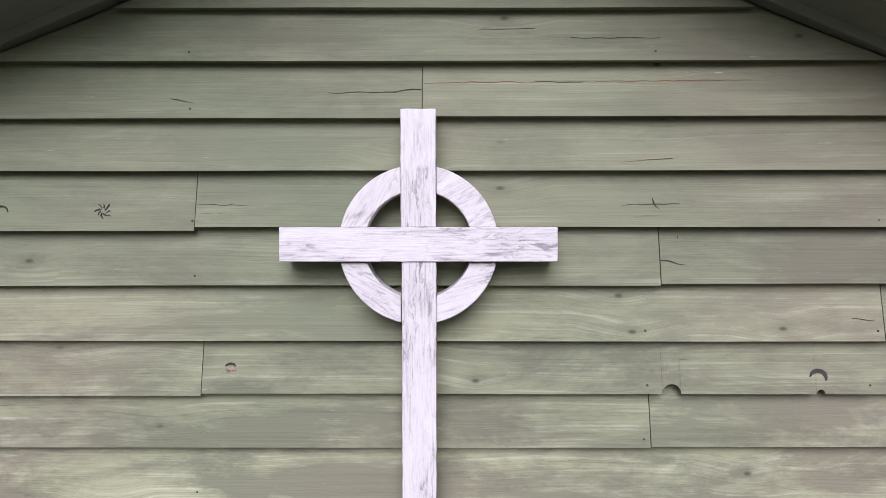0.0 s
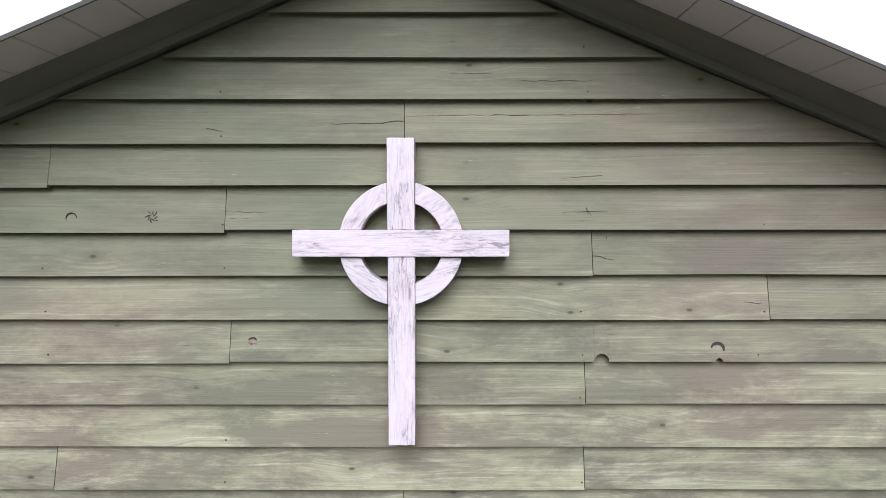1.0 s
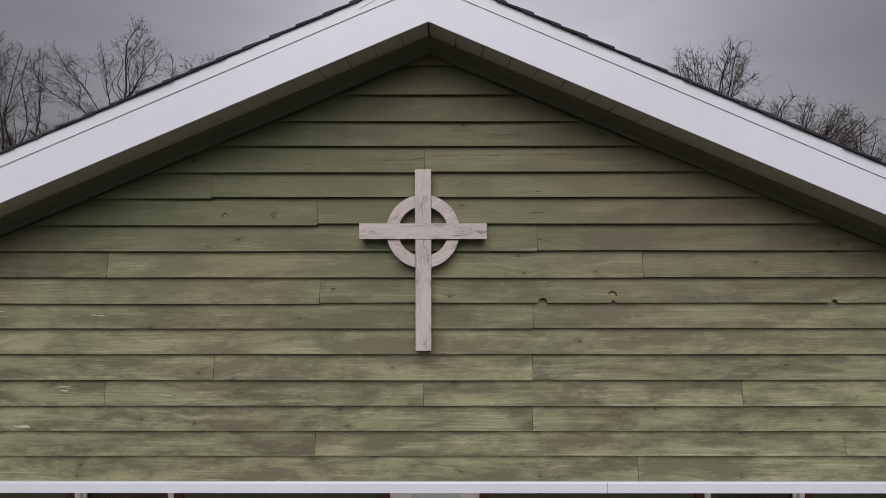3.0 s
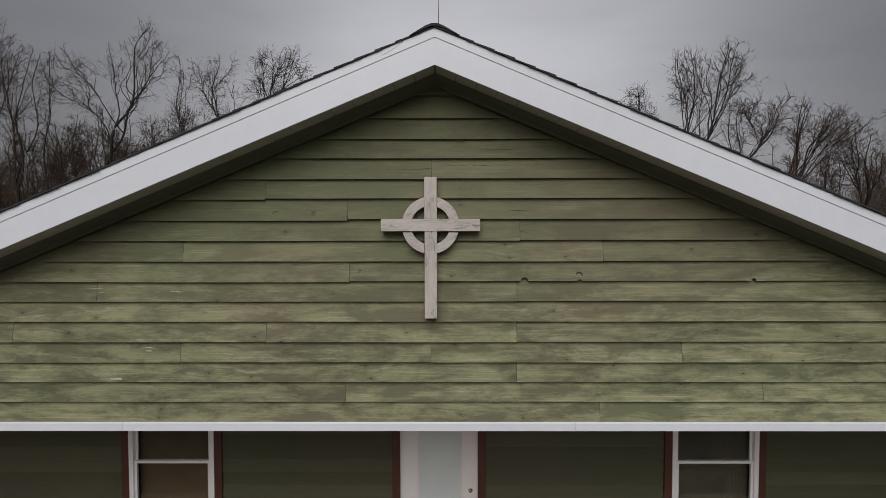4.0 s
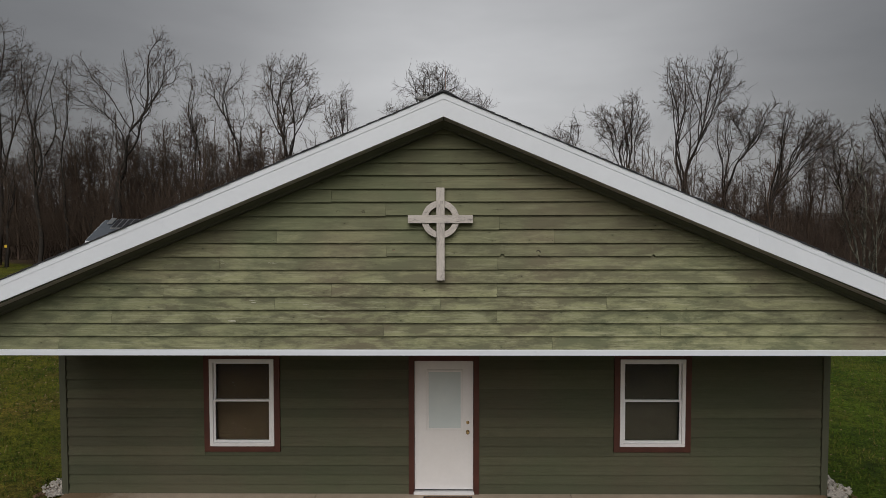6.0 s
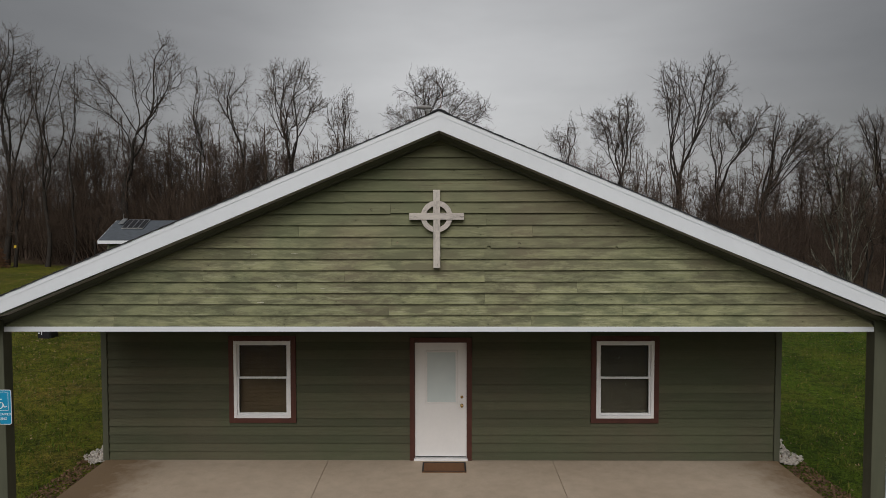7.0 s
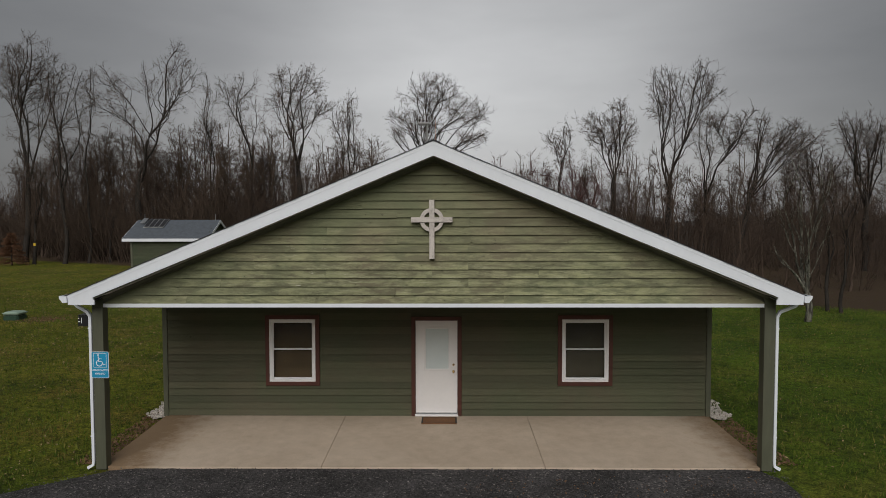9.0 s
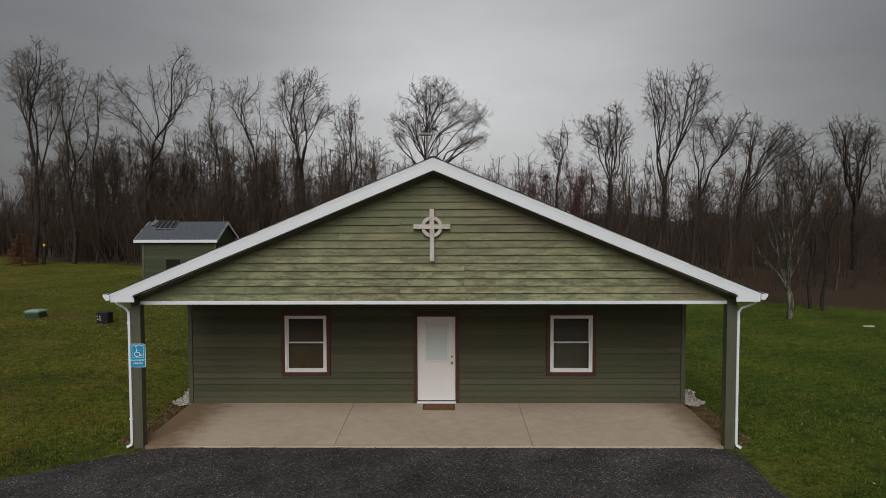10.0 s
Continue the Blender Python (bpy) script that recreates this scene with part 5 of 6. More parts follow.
lobed_tree(-1.9, 53, 0.0, 11.2, [(-0.6, 17.3, 2.4, 1.6), (1.7, 17.3, 1.6, 1.5), (-2.4, 14.5, 1.7, 1.0), (3.7, 15.3, 1.5, 1.3), (5.7, 15.3, 0.9, 1.0), (-3.4, 13.3, 1.0, 0.3), (5.0, 12.7, 1.6, 0.4), (0.2, 14.7, 1.7, 1.7)], 0.4, 18, "bare tree with a wide rounded crown behind the ridge")
lobed_tree(11.5, 54, -0.0, 9.0, [(-0.8, 12.2, 1.1, 1.1), (0.8, 13.4, 0.4, 1.3), (0.2, 10.8, 0.9, 1.2)], 0.22, 19, "crooked thin bare tree with few limbs")
lobed_tree(16.6, 52, -0.2, 8.6, [(-1.9, 13.7, 1.6, 1.3), (0.4, 14.9, 1.7, 1.3), (1.6, 12.8, 1.0, 1.3), (-0.7, 12.5, 2.3, 1.4)], 0.34, 20, "bare tree with a fan-shaped crown")
lobed_tree(21.8, 52, 0.1, 8.4, [(-1.4, 16.7, 1.5, 2.3), (0.2, 18.1, 1.3, 1.5), (2.8, 18.4, 1.6, 1.4), (4.5, 17.0, 1.3, 1.5), (1.1, 14.2, 2.6, 2.9)], 0.44, 21, "tall vase-shaped bare tree with a dense crown")
lobed_tree(24.4, 49, -0.1, 8.6, [(0.7, 13.2, 1.9, 1.2), (3.7, 13.4, 1.4, 1.2), (-0.6, 12.4, 1.1, 1.9), (2.4, 12.1, 1.6, 1.1)], 0.3, 22, "bare tree with wide spreading limbs")
lobed_tree(24.8, 44, 1.3, 7.4, [(2.8, 12.0, 1.0, 1.3), (4.8, 11.9, 1.8, 1.0), (4.2, 10.0, 2.0, 1.1), (1.3, 10.2, 0.6, 1.1), (6.5, 11.2, 1.0, 0.6)], 0.34, 23, "bare tree with one heavy limb leaning aside")
lobed_tree(32.0, 44, -0.1, 5.3, [(-0.4, 10.0, 1.6, 1.3), (-1.6, 7.7, 1.8, 1.8), (0.9, 8.2, 1.5, 2.0)], 0.34, 24, "bare oak with a dense dark crown")
lobed_tree(34.9, 42, -0.1, 6.2, [(-1.0, 11.7, 1.8, 1.2), (1.0, 11.4, 1.7, 1.2), (-0.4, 9.3, 2.2, 1.9)], 0.38, 25, "bare oak with a wide rounded crown")
lobed_tree(15.3, 15.6, -0.05, 1.6, [(-0.55, 3.4, 0.25, 1.3), (0.35, 3.2, 0.2, 1.3), (0.8, 5.8, 0.5, 1.5), (-0.6, 6.3, 0.7, 1.2), (-1.3, 2.9, 0.35, 0.3), (-0.9, 4.6, 0.8, 0.5), (0.1, 4.3, 0.7, 1.5)], 0.19, 26, "pale lichen-patched bare tree standing on the lawn", M_BIRCH, 1.2)
lobed_tree(17.8, 18.6, 0.1, 2.9, [(0.0, 4.2, 0.6, 1.3), (-0.3, 5.4, 0.6, 1.1)], 0.12, 27, "dark young bare tree at the lawn's edge")
lobed_tree(18.1, 17.9, 0.05, 2.6, [(-0.4, 3.7, 0.4, 0.8), (0.3, 4.2, 0.5, 1.2), (0.4, 5.2, 0.6, 1.1)], 0.11, 28, "grey young bare tree at the lawn's edge")
lobed_tree(-34.2, 53.0, 0.1, 3.4, [(-0.8, 5.0, 0.8, 0.8), (0.7, 5.2, 0.8, 0.8)], 0.16, 29, "small bare tree at the edge of the woods")
lobed_tree(-41.2, 52.0, 0.1, 5.2, [(-0.8, 8.6, 1.0, 1.6), (0.8, 8.9, 1.0, 1.7)], 0.24, 30, "dark bare tree at the edge of the woods")


# ---- the woods behind: uncountable stems, one mesh for each kind ----
def woods():
    rng = np.random.default_rng(5)
    kinds = []
    for k in range(10):
        own = np.random.default_rng(100 + k)
        fork = np.array((own.normal(0, 0.25), own.normal(0, 0.25), own.uniform(2.2, 3.6)))
        t = np.linspace(0, 1, 7)[:, None]
        T = np.array((0, 0, -0.1)) * (1 - t) + fork * t + own.normal(0, 0.04, (7, 3)) * (t > 0)
        lobes = [(fork + np.array((own.normal(0, 0.55), own.normal(0, 0.55), up)), own.uniform(0.9, 1.5), own.uniform(1.5, 2.4)) for up in (own.uniform(6.2, 7.6), own.uniform(4.0, 5.5), own.uniform(2.0, 3.0))]
        limbs, twigs = crown(own, T[-1], T[-1] - T[-2], lobes, 0.13, 0.9, 1.0, (3, 2), 1.0, 1.25, False)
        kinds.append(joined([tubes(T[None], np.linspace(0.15, 0.09, 7)[None], 5), *(tubes(P[None, ::2], R[None, ::2], 3) for P, R in limbs), twigs]))
    vs, fs, base = [], [], 0
    made = 0
    while made < 420:
        y = rng.uniform(26, 96)
        x = rng.uniform(-0.86, 0.84) * (y + 12.3)
        if made >= 350:                # the tall close stand west of the chapel
            y = rng.uniform(54, 72)
            x = rng.uniform(-0.80, -0.10) * (y + 12.3)
        if y + 0.6 * x < 33.8 or (abs(x) < 13 and y < 40):
            continue
        if x > 12 and rng.random() < 0.25 or -6 < x <= 12 and rng.random() < 0.25:
            continue
        V, F = kinds[rng.integers(len(kinds))]
        k = rng.uniform(1.0, 1.42) if made >= 350 else (rng.uniform(0.75, 1.35) if x < -25 else rng.uniform(0.68, 1.2) if x < -8 else rng.uniform(0.55, 1.05)) * min(1.05, 0.35 + y / 75)
        a = rng.uniform(0, math.tau)
        R = np.array(((math.cos(a), -math.sin(a), 0), (math.sin(a), math.cos(a), 0), (0, 0, 1))) * k
        vs.append(V @ R.T + np.array((x, y, ground_z(x, y) - 0.1)))
        fs.append(F + base)
        base += len(V)
        made += 1
    me = mesh_of("bare_woods", np.concatenate(vs), np.concatenate(fs), M_TWIG)
    tagged(new("bare_woods", me), "dense bare brown woodland behind the lawn", "woods", kind="stuff")
    pieces = []
    for i in range(26):
        V, F = kinds[i % len(kinds)]
        x, y, k, a = rng.uniform(2.5, 14.5), rng.uniform(48, 60), rng.uniform(0.72, 0.98), rng.uniform(0, math.tau)
        R = np.array(((math.cos(a), -math.sin(a), 0), (math.sin(a), math.cos(a), 0), (0, 0, 1))) * k
        pieces.append((V @ R.T + np.array((x, y, ground_z(x, y) - 0.1)), F))
    tagged(new("red_saplings", mesh_of("red_saplings", *joined(pieces), M_TWIG_RED)), "reddish budding saplings among the trees", "saplings", kind="stuff")
    # thicket of thin saplings and shrubs under the trees
    for name, mat, label, count, seed, low, high in (("thicket", M_TWIG, "brown leafless thicket under the trees", 560, 6, 2.2, 5.2), ("tall_thicket", M_TWIG, "tall leafless scrub deep in the woods", 260, 7, 5.0, 8.5)):
        rng = np.random.default_rng(seed)
        kinds = []
        for s in range(6):
            limbs = []
            for q in range(7):
                a = rng.uniform(0, math.tau)
                d = np.array((math.cos(a) * 0.3, math.sin(a) * 0.3, 1.0))
                branch(limbs, np.random.default_rng(seed * 50 + s * 9 + q), np.array((math.cos(a), math.sin(a), 0)) * rng.uniform(0.05, 0.9), d / np.linalg.norm(d), 1.0 * rng.uniform(0.6, 1.0) * 4, 0.028, 1, 2, (0, 5), 0.12, 0.03, (18, 45))
            kinds.append(limbs_to_arrays(limbs, lambda l: 3))
        vs, fs, base, made = [], [], 0, 0
        while made < count:
            y = rng.uniform(25, 78)
            x = rng.uniform(-0.84, 0.82) * (y + 12.3)
            if y + 0.6 * x < 32.0:
                continue
            if abs(x) < 14 and y < 42 or x > 12 and rng.random() < 0.5:
                continue
            if name == "tall_thicket" and (y < 46 or x > -14 and rng.random() < 0.7):
                continue
            V, F = kinds[rng.integers(len(kinds))]
            k = rng.uniform(low, high) / 4 * min(1.0, 0.3 + y / 70)
            a = rng.uniform(0, math.tau)
            R = np.array(((math.cos(a) * 1.2, -math.sin(a) * 1.2, 0), (math.sin(a) * 1.2, math.cos(a) * 1.2, 0), (0, 0, 1))) * k
            vs.append(V @ R.T + np.array((x, y, ground_z(x, y) - 0.05)))
            fs.append(F + base)
            base += len(V)
            made += 1
        tagged(new(name, mesh_of(name, np.concatenate(vs), np.concatenate(fs), mat)), label, "thicket", kind="stuff")


woods()


def far_ridge():
    """Wooded high ground far behind the trees."""
    n = 160
    verts, faces = [], []
    for i in range(n + 1):
        a = radians(-62 + 124 * i / n)
        for j, (d, f) in enumerate(((104, 0.0), (112, 0.8), (150, 1.0), (420, 0.6))):
            hgt = 6 + 2.5 * noise.noise((i * 0.09, 1.0, 0)) + 2.2 * noise.noise((i * 0.5, 3.0, 0)) + 1.2 * noise.noise((i * 1.9, 5.0, 0))
            verts.append((math.sin(a) * d, math.cos(a) * d - 12, -0.5 + hgt * f))
    for i in range(n):
        for j in range(3):
            k = i * 4 + j
            faces.append((k, k + 4, k + 5, k + 1))
    me = bpy.data.meshes.new("backdrop")
    me.from_pydata(verts, [], faces)
    me.materials.append(plain("far_woods", (0.036, 0.028, 0.022), 0.95, 0.35, 0.25, 0.6, stretch=(1, 1, 0.4)))
    tagged(new("backdrop", me), "distant brown wooded hillside", "hill", kind="structure")


far_ridge()


def young_conifer():
    x, y = -42.2, 50.0
    g = ground_z(x, y)
    rng = np.random.default_rng(3)
    thing = empty("conifer", "small browning conifer at the lawn's edge", "tree")
    part("trunk", tube(bmesh.new(), [(x, y, g - 0.1), (x, y, g + 1.6), (x, y, g + 3.3)], [0.08, 0.05, 0.01], 6), M_BARK, thing)
    limbs = []
    for k in range(210):
        t = rng.uniform(0.06, 0.97)
        a = rng.uniform(0, math.tau)
        L = 1.65 * (1 - t) ** 0.8 * rng.uniform(0.7, 1.1) + 0.08
        p0 = np.array((x, y, g + 3.2 * t))
        d = np.array((math.cos(a), math.sin(a), 0.05))
        p1, p2 = p0 + d * L * 0.6 + (0, 0, -0.04 * L), p0 + d * L + (0, 0, -0.16 * L)
        limbs.append(([p0, p1, p2], [0.02, 0.015, 0.006], 1))
        for q in range(12):
            s = rng.uniform(0.25, 1.0)
            b0 = p0 + (p2 - p0) * s
            dd = d + rng.normal(0, 0.6, 3)
            limbs.append(([b0, b0 + dd * 0.14], [0.03, 0.006], 2))
    V, F = limbs_to_arrays(limbs, lambda l: 3)
    ob = new("needles", mesh_of("needles", V, F, bark("brown_needles", (0.10, 0.05, 0.03), (0.17, 0.09, 0.05)), False))
    ob.parent = thing


young_conifer()


# ---- loose cover on the ground ----
def scatter(name, label, category, mat, pick, count, seed, shape, size, tilt=0.5):
    """Many small pieces, one mesh: shape gives unit vertices and faces."""
    rng = np.random.default_rng(seed)
    V0, F0 = shape
    at = np.array([(x, y, on_ground(x, y)) for x, y in (pick(rng) for _ in range(count))])
    k = rng.uniform(*size, count)
    a, b, c = rng.uniform(0, math.tau, count), rng.normal(0, tilt, count), rng.normal(0, tilt, count)
    V = V0[None] * (1 + rng.normal(0, 0.18, (count, *V0.shape)))
    for i, j, turn in ((1, 2, b), (2, 0, c), (0, 1, a)):
        co, si = np.cos(turn)[:, None], np.sin(turn)[:, None]
        u, w = V[:, :, i].copy(), V[:, :, j].copy()
        V[:, :, i], V[:, :, j] = u * co - w * si, u * si + w * co
    V = V * k[:, None, None] + at[:, None, :]
    V[:, :, 2] += 0.25 * k[:, None]
    F = F0[None] + (np.arange(count) * len(V0))[:, None, None]
    tagged(new(name, mesh_of(name, V.reshape(-1, 3), F.reshape(-1, F0.shape[1]), mat, False)), label, category, kind="stuff")


def on_ground(x, y):
    if 2.7 < y < 9 and 5.9 < abs(x) < 6.65:      # stones heaped against the wall
        return ground_z(x, y) + 0.07 * (1 - (abs(x) - 5.9) / 0.75) + 0.025 * noise.noise((x * 6, y * 6, 1))
    return -0.112 if (y < 0.0 and drive_left(y) < x < drive_right(y)) else ground_z(x, y)


OCTA = (np.array(((1, 0, 0), (0, 1, 0), (-1, 0, 0), (0, -1, 0), (0, 0, 0.7), (0, 0, -0.7)), float), np.array(((0, 1, 4), (1, 2, 4), (2, 3, 4), (3, 0, 4), (1, 0, 5), (2, 1, 5), (3, 2, 5), (0, 3, 5))))
LEAF = (np.array(((-1, 0, 0.1), (0, 0.55, 0), (1, 0, 0.2), (0, -0.55, 0.05)), float), np.array(((0, 1, 2), (0, 2, 3))))
TUFT = (np.array(((-0.12, 0, -0.3), (0.12, 0, -0.3), (0.35, 0.1, 1), (0, -0.12, -0.3), (0, 0.12, -0.3), (-0.35, -0.15, 0.9), (-0.1, 0.08, -0.3), (0.1, -0.08, -0.3), (0.05, 0.4, 1.05)), float), np.array(((0, 1, 2), (3, 4, 5), (6, 7, 8))))


def on_drive(rng):
    while True:
        y = -6.5 * rng.random() ** 1.2
        x = rng.uniform(-10, 7.2)
        if drive_left(y) < x < drive_right(y):
            return x, y


def on_lawn(rng):
    while True:
        y = -3 + 40 * rng.random() ** 1.25
        x = rng.choice((-1, 1)) * rng.uniform(6.3, 29)
        if y + 0.6 * x > 31:
            continue
        if y > 0.2 or not drive_left(y) - 0.05 < x < drive_right(y) + 0.05:
            return x, y


def beside_slab(rng):
    return rng.choice((-1, 1)) * rng.uniform(5.92, 6.45) - 0.02, rng.uniform(0.2, 3.1)


def by_wall(rng):
    y = 2.72 + 5.0 * rng.random() ** 1.5
    return rng.choice((-1, 1)) * (5.93 + rng.random() ** 0.9 * min(0.62, 0.25 + (y - 2.72) * 0.9) * (1 + 0.15 * math.sin(y * 5))), y


scatter("loose_stones", "loose crushed stone on the drive", "gravel", M_PEBBLE, on_drive, 9000, 31, OCTA, (0.006, 0.016))
scatter("river_stones", "strip of pale river stones along the wall", "stones", M_RIVER, by_wall, 3400, 32, OCTA, (0.012, 0.042))
scatter("leaf_litter", "brown leaf litter beside the slab", "leaves", M_LEAF, beside_slab, 3600, 33, LEAF, (0.014, 0.036))
scatter("fallen_leaves", "scattered tan leaves on the lawn", "leaves", plain("tan_leaf", (0.27, 0.20, 0.095), 0.8, 0.5, 3.0), on_lawn, 9500, 34, LEAF, (0.015, 0.036))
scatter("box_leaves", "dry brown leaves on bare soil beside the utility box", "leaves", M_LEAF, lambda r: (-17.3 + r.normal(0, 0.55), 16.3 + r.normal(0, 0.45)), 900, 37, LEAF, (0.02, 0.05))
scatter("far_leaves", "pale dead leaves over the far lawn", "leaves", plain("bleached_leaf", (0.24, 0.18, 0.075), 0.8, 0.5, 3.0), lambda r: (r.uniform(-36, -7), 7 + 36 * r.random()), 9000, 38, LEAF, (0.022, 0.055))
scatter("drive_leaves", "scattered brown leaves on the drive", "leaves", M_LEAF, lambda r: (r.uniform(0.5, 5.8), -0.3 - 3.4 * r.random()), 800, 35, LEAF, (0.01, 0.026))
scatter("grass_tufts", "short uneven grass on the lawn", "grass", M_GRASS, on_lawn, 95000, 36, TUFT, (0.035, 0.085), 0.3)


# ---- the boards of the walls ----
JOINTS = {0: (-4.3, 1.204), 1: (-0.667, 2.399), 2: (-3.7, 0.59), 3: (-1.879, -0.038, 1.80), 4: (-3.114, -1.247, 0.59), 6: (-2.485, 0.59), 7: (-0.632,), 8: (-1.845, 1.215), 9: (0.61,), 10: (-0.641,), 11: (-1.238,), 12: (-0.03,)}
NOTCHES = {7: ((0.643, 0.026), (1.045, 0.012), (2.306, 0.018))}
# how far each row's two ends sit off the even spacing
SAG = {15: (-0.014, -0.013), 14: (-0.015, -0.013), 13: (-0.001, -0.003), 12: (-0.005, 0.0), 11: (-0.002, 0.007), 10: (-0.006, 0.004), 9: (-0.005, 0.0), 8: (-0.005, -0.004), 7: (-0.006, -0.001), 6: (-0.001, 0.003), 4: (-0.002, 0.002), 3: (-0.003, -0.003), 1: (0.002, 0.003), 0: (0.003, 0.002)}
half_at = lambda z: max(0.02, (5.2185 - z) / SLOPE)
for k in range(17):
    z0 = GABLE_Z + k * ROW
    cut = [XL, *JOINTS.get(k, ()), XR]
    lim = half_at(z0)
    for a, c in zip(cut, cut[1:]):
        if c < -lim or a > lim:
            continue
        marks = [q for q in NOTCHES.get(k, ()) if a < q[0] < c]
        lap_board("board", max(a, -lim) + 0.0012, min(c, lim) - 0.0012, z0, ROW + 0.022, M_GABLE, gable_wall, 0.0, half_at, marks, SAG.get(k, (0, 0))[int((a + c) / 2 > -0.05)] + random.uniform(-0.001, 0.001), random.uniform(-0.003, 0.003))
OPENINGS = [(WIN_L[0] - 0.089, WIN_L[1] + 0.089, WIN_Z[0] - 0.089, WIN_Z[1] + 0.089), (DOOR[0] - 0.087, DOOR[1] + 0.087, -1.0, DOOR_Z[1] + 0.091), (WIN_R[0] - 0.089, WIN_R[1] + 0.089, WIN_Z[0] - 0.089, WIN_Z[1] + 0.089)]
for k in range(19):
    z0 = 0.004 + k * ROW
    high = min(ROW + 0.022, 2.728 - z0)
    cutters = [o for o in OPENINGS if o[2] < z0 + ROW and o[3] > z0]
    x = -5.828
    for o in [*cutters, (5.772, 9.0, 0.0, 0.0)]:
        lap_board("board", x + 0.001, o[0] - 0.001, z0, high, M_WALL, front_wall, WALL_Y, None, (), random.uniform(-0.0015, 0.0015))
        x = o[1]
    for o in cutters:             # what is left of the row over and under an opening
        if o[3] < z0 + ROW - 0.01:
            lap_board("board", o[0], o[1], o[3] + 0.001, z0 + high - o[3] - 0.001, M_WALL, front_wall, WALL_Y + 0.004)
        if o[2] > z0 + 0.01:
            lap_board("board", o[0], o[1], z0, o[2] - z0 - 0.001, M_WALL, front_wall, WALL_Y)


# ---- knots and splits in the gable's boards ----
M_SPLIT = plain("dark_open_wood", (0.045, 0.034, 0.026), 0.9, 0.3, 30.0)
M_CHIP = plain("flaked_pale_wood", (0.50, 0.49, 0.38), 0.8, 0.2, 40.0)
M_KNOT = plain("bare_knot", (0.27, 0.20, 0.13), 0.85, 0.45, 60.0, 0.5)
M_RUSTY = plain("rusty_split", (0.17, 0.07, 0.035), 0.9, 0.3, 30.0)


def face_y(z):
    """The front of the siding at a height."""
    return ((z - GABLE_Z) % ROW) / (ROW + 0.022) * 0.0375 - 0.010


def split(x0, z0, x1, z1, w=0.0022, mat=M_SPLIT, name="split"):
    rng = np.random.default_rng(int(abs(x0 * 997 + z0 * 131)))
    n = max(3, int(math.hypot(x1 - x0, z1 - z0) / 0.02))
    w *= 0.62 if mat is not M_CHIP else 1.0
    up, lo = [], []
    d = Vector((x1 - x0, z1 - z0)).normalized()
    for i in range(n + 1):
        t = i / n
        x, z = x0 + (x1 - x0) * t, z0 + (z1 - z0) * t
        j, h = rng.normal(0, 0.0012), w * (0.25 + 0.75 * math.sin(math.pi * (0.05 + 0.9 * t))) * rng.uniform(0.4, 1.2) / 2
        up.append((x - d.y * (h + j), z + d.x * (h + j)))
        lo.append((x - d.y * (j - h), z + d.x * (j - h)))
    y = min(face_y(z0), face_y(z1))
    bm = slab_of(bmesh.new(), lo + up[::-1], y - 0.0008, y + 0.003)
    return part(name, bm, mat, gable_wall)


def knot(x, z, r, seed):
    """A loose knot: a bare brown heart, a broken ring round it and short checks."""
    rng = np.random.default_rng(seed)
    y = face_y(z)
    ring = [(x + 1.25 * r * rng.uniform(0.75, 1.1) * math.cos(a), z + r * rng.uniform(0.75, 1.1) * math.sin(a)) for a in np.linspace(0, math.tau, 15)[:-1]]
    part("knot_heart", slab_of(bmesh.new(), ring, y - 0.0006, y + 0.004), M_KNOT, gable_wall)
    for k in range(3):
        a0 = rng.uniform(0, 360)
        crescent(x, z, r * rng.uniform(1.0, 1.5), a0, a0 + rng.uniform(50, 110), 0.002)
    for k in range(4):
        a = rng.uniform(0, math.tau)
        split(x, z, x + 1.1 * r * math.cos(a), z + 0.8 * r * math.sin(a), 0.002, M_SPLIT, "knot_check")


def crescent(x, z, r, a0, a1, w=0.006):
    arc = [radians(a0 + (a1 - a0) * i / 14) for i in range(15)]
    th = [w * math.sin(math.pi * (0.08 + 0.84 * i / 14)) for i in range(15)]
    ring = [(x + (r + h / 2) * math.cos(a), z + (r + h / 2) * math.sin(a)) for a, h in zip(arc, th)] + [(x + (r - h / 2) * math.cos(a), z + (r - h / 2) * math.sin(a)) for a, h in list(zip(arc, th))[::-1]]
    y = face_y(z)
    return part("knot_edge", slab_of(bmesh.new(), ring, y - 0.001, y + 0.004), M_SPLIT, gable_wall)


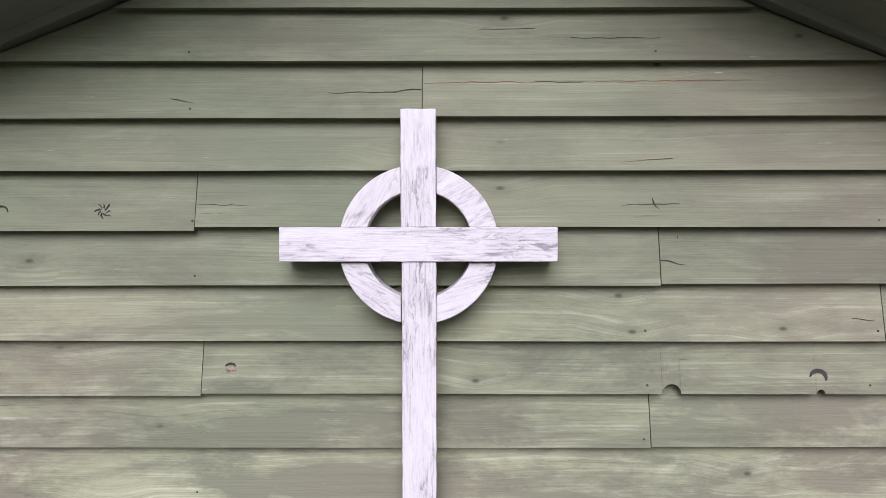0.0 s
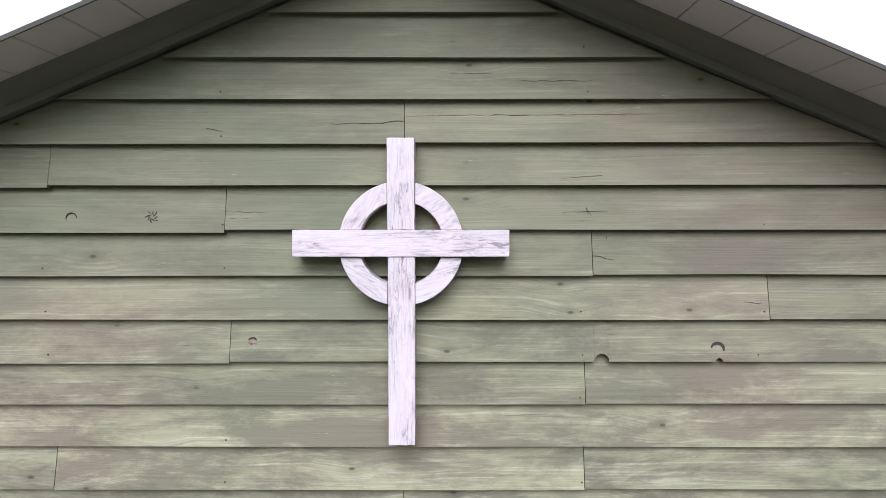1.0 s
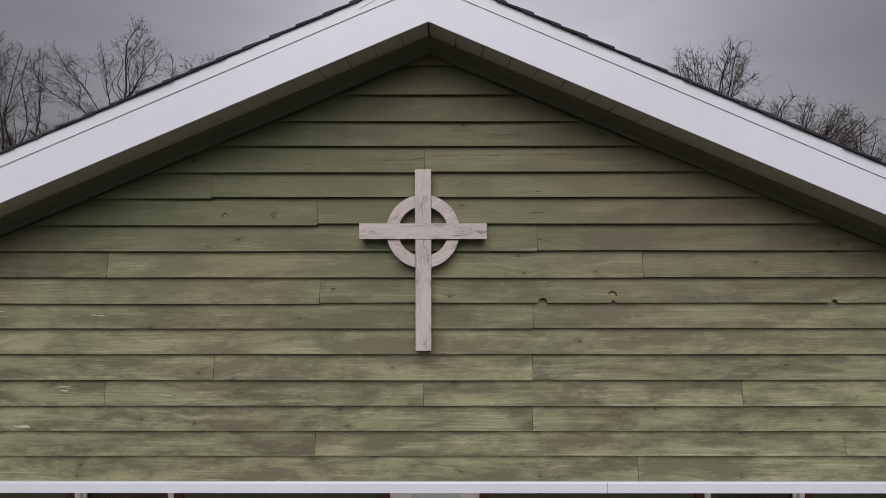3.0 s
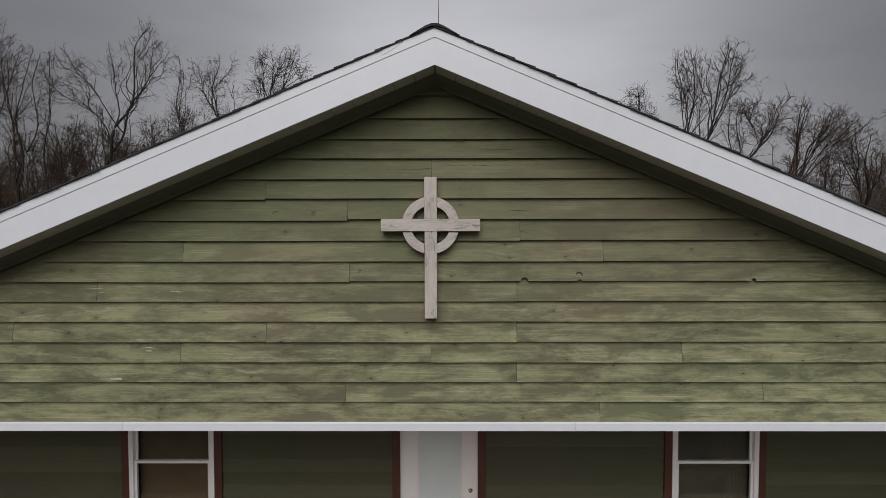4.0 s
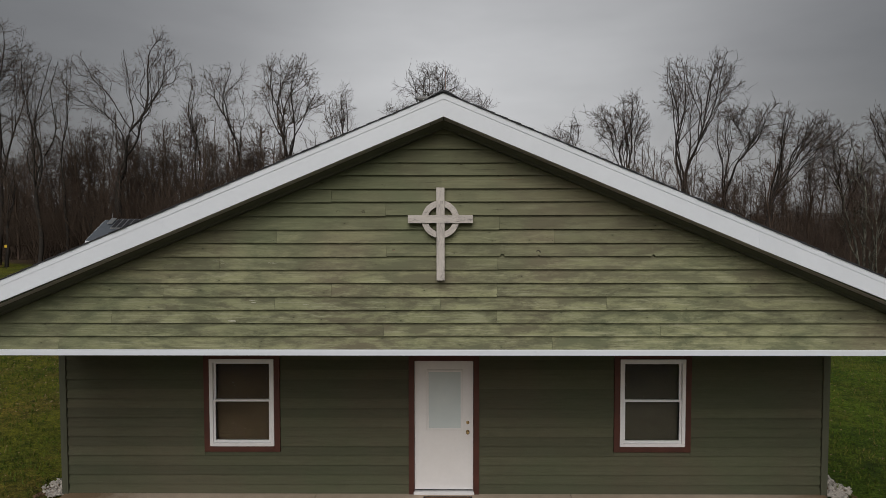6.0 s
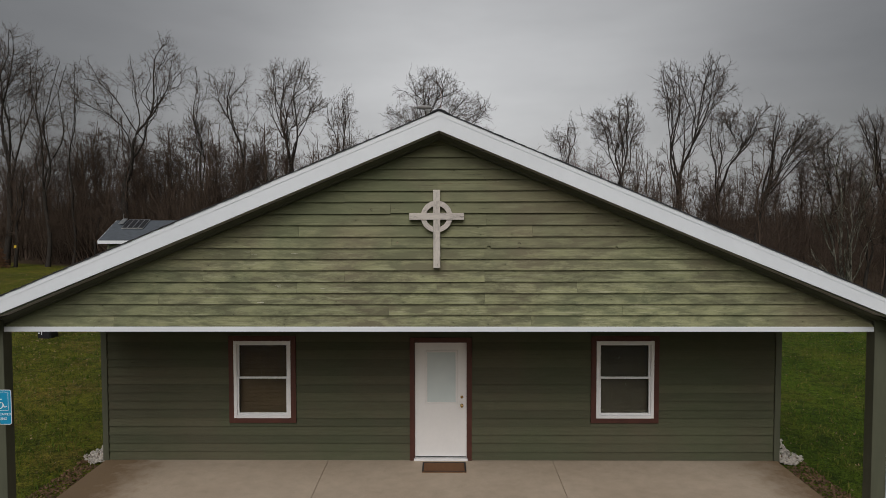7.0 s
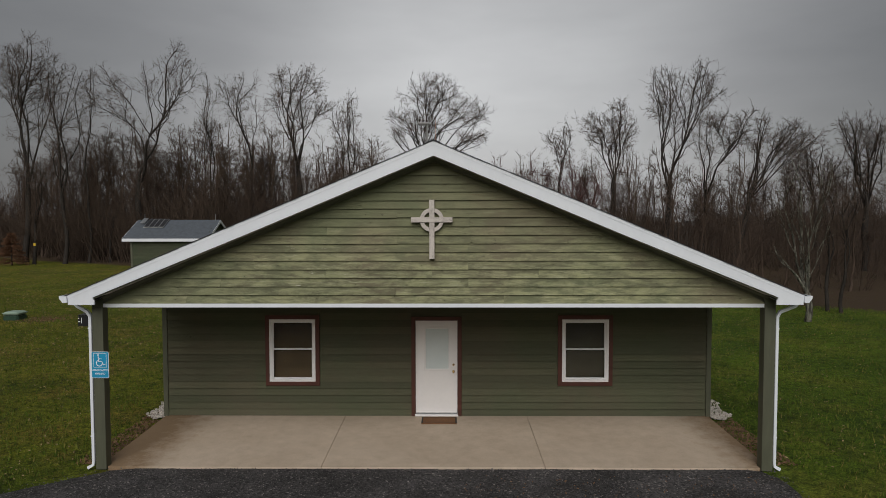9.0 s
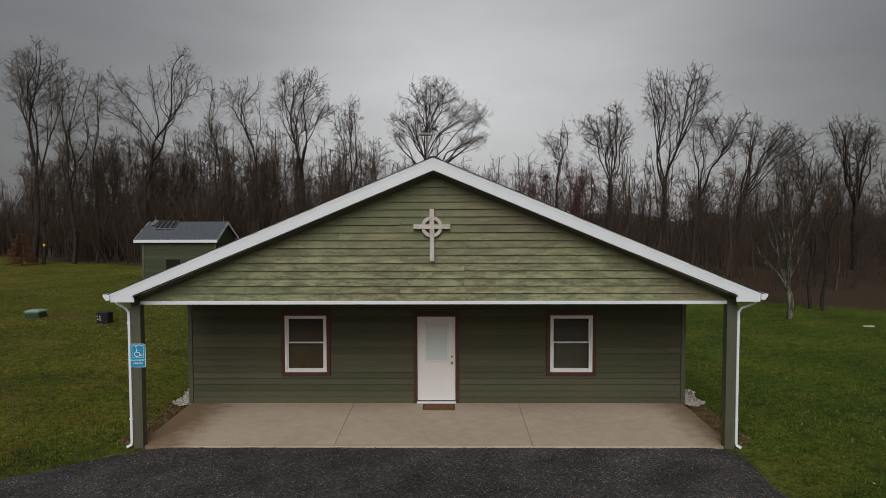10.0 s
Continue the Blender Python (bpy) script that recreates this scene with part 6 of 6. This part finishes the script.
split(-0.026, 4.660, 0.29, 4.664, 0.003, M_RUSTY), split(0.27, 4.664, 0.40, 4.662, 0.004), split(0.36, 4.663, 0.86, 4.667, 0.0025, M_RUSTY)
split(-0.281, 4.633, -0.10, 4.636, 0.003), split(-0.13, 4.635, -0.033, 4.643, 0.004)
split(0.449, 4.444, 0.637, 4.459, 0.002, M_RUSTY), split(0.363, 4.776, 0.60, 4.775, 0.003), split(0.12, 4.80, 0.27, 4.803, 0.002)
split(0.50, 4.332, 0.66, 4.338, 0.004), split(0.585, 4.352, 0.605, 4.322, 0.003), split(-0.639, 4.312, -0.56, 4.313, 0.005), split(-0.637, 4.337, -0.50, 4.333, 0.003)
split(0.61, 4.188, 0.68, 4.172, 0.004), split(-0.70, 4.617, -0.64, 4.606, 0.003), split(1.13, 4.03, 1.19, 4.022, 0.003)
crescent(1.041, 3.864, 0.022, -30, 165, 0.011), crescent(0.683, 4.248, 0.022, 170, 330, 0.004), knot(-0.554, 3.884, 0.014, 1), crescent(-1.165, 4.315, 0.018, 0, 250, 0.003)
for i in range(11):
    a = i * 2.4
    r0, r1 = 0.004 + 0.0006 * i, 0.014 + 0.0012 * i
    split(-0.890 + r0 * math.cos(a), 4.320 + r0 * math.sin(a), -0.890 + r1 * math.cos(a + 0.5), 4.320 + r1 * math.sin(a + 0.5), 0.0055, M_SPLIT, "knot_check")
# pale chips where the stain has flaked off
split(-2.40, 3.106, -2.31, 3.101, 0.03, M_CHIP, "chip"), split(-2.17, 3.331, -2.08, 3.335, 0.006, M_CHIP, "chip"), split(-2.14, 3.312, -2.09, 3.309, 0.009, M_CHIP, "chip")
split(-2.56, 3.772, -2.44, 3.768, 0.004, M_CHIP, "chip"), split(-2.47, 3.74, -2.40, 3.738, 0.005, M_CHIP, "chip"), split(-1.95, 3.752, -1.85, 3.744, 0.006, M_CHIP, "chip"), split(-1.57, 3.288, -1.49, 3.285, 0.006, M_CHIP, "chip")
# nail heads along the studs
for k in range(15):
    z = GABLE_Z + k * ROW + 0.022
    for j in range(-9, 10):
        x = -0.035 + j * 0.6117 + random.uniform(-0.012, 0.012)
        if XL + 0.05 < x < XR - 0.05 and abs(x) < half_at(z) - 0.06 and abs(x + 0.035) > 0.3 and random.random() < 0.55:
            y = face_y(z)
            part("nail", tube(bmesh.new(), [(x, y + 0.003, z), (x, y - 0.0012, z)], [0.0035, 0.003], 6), M_SPLIT, gable_wall)
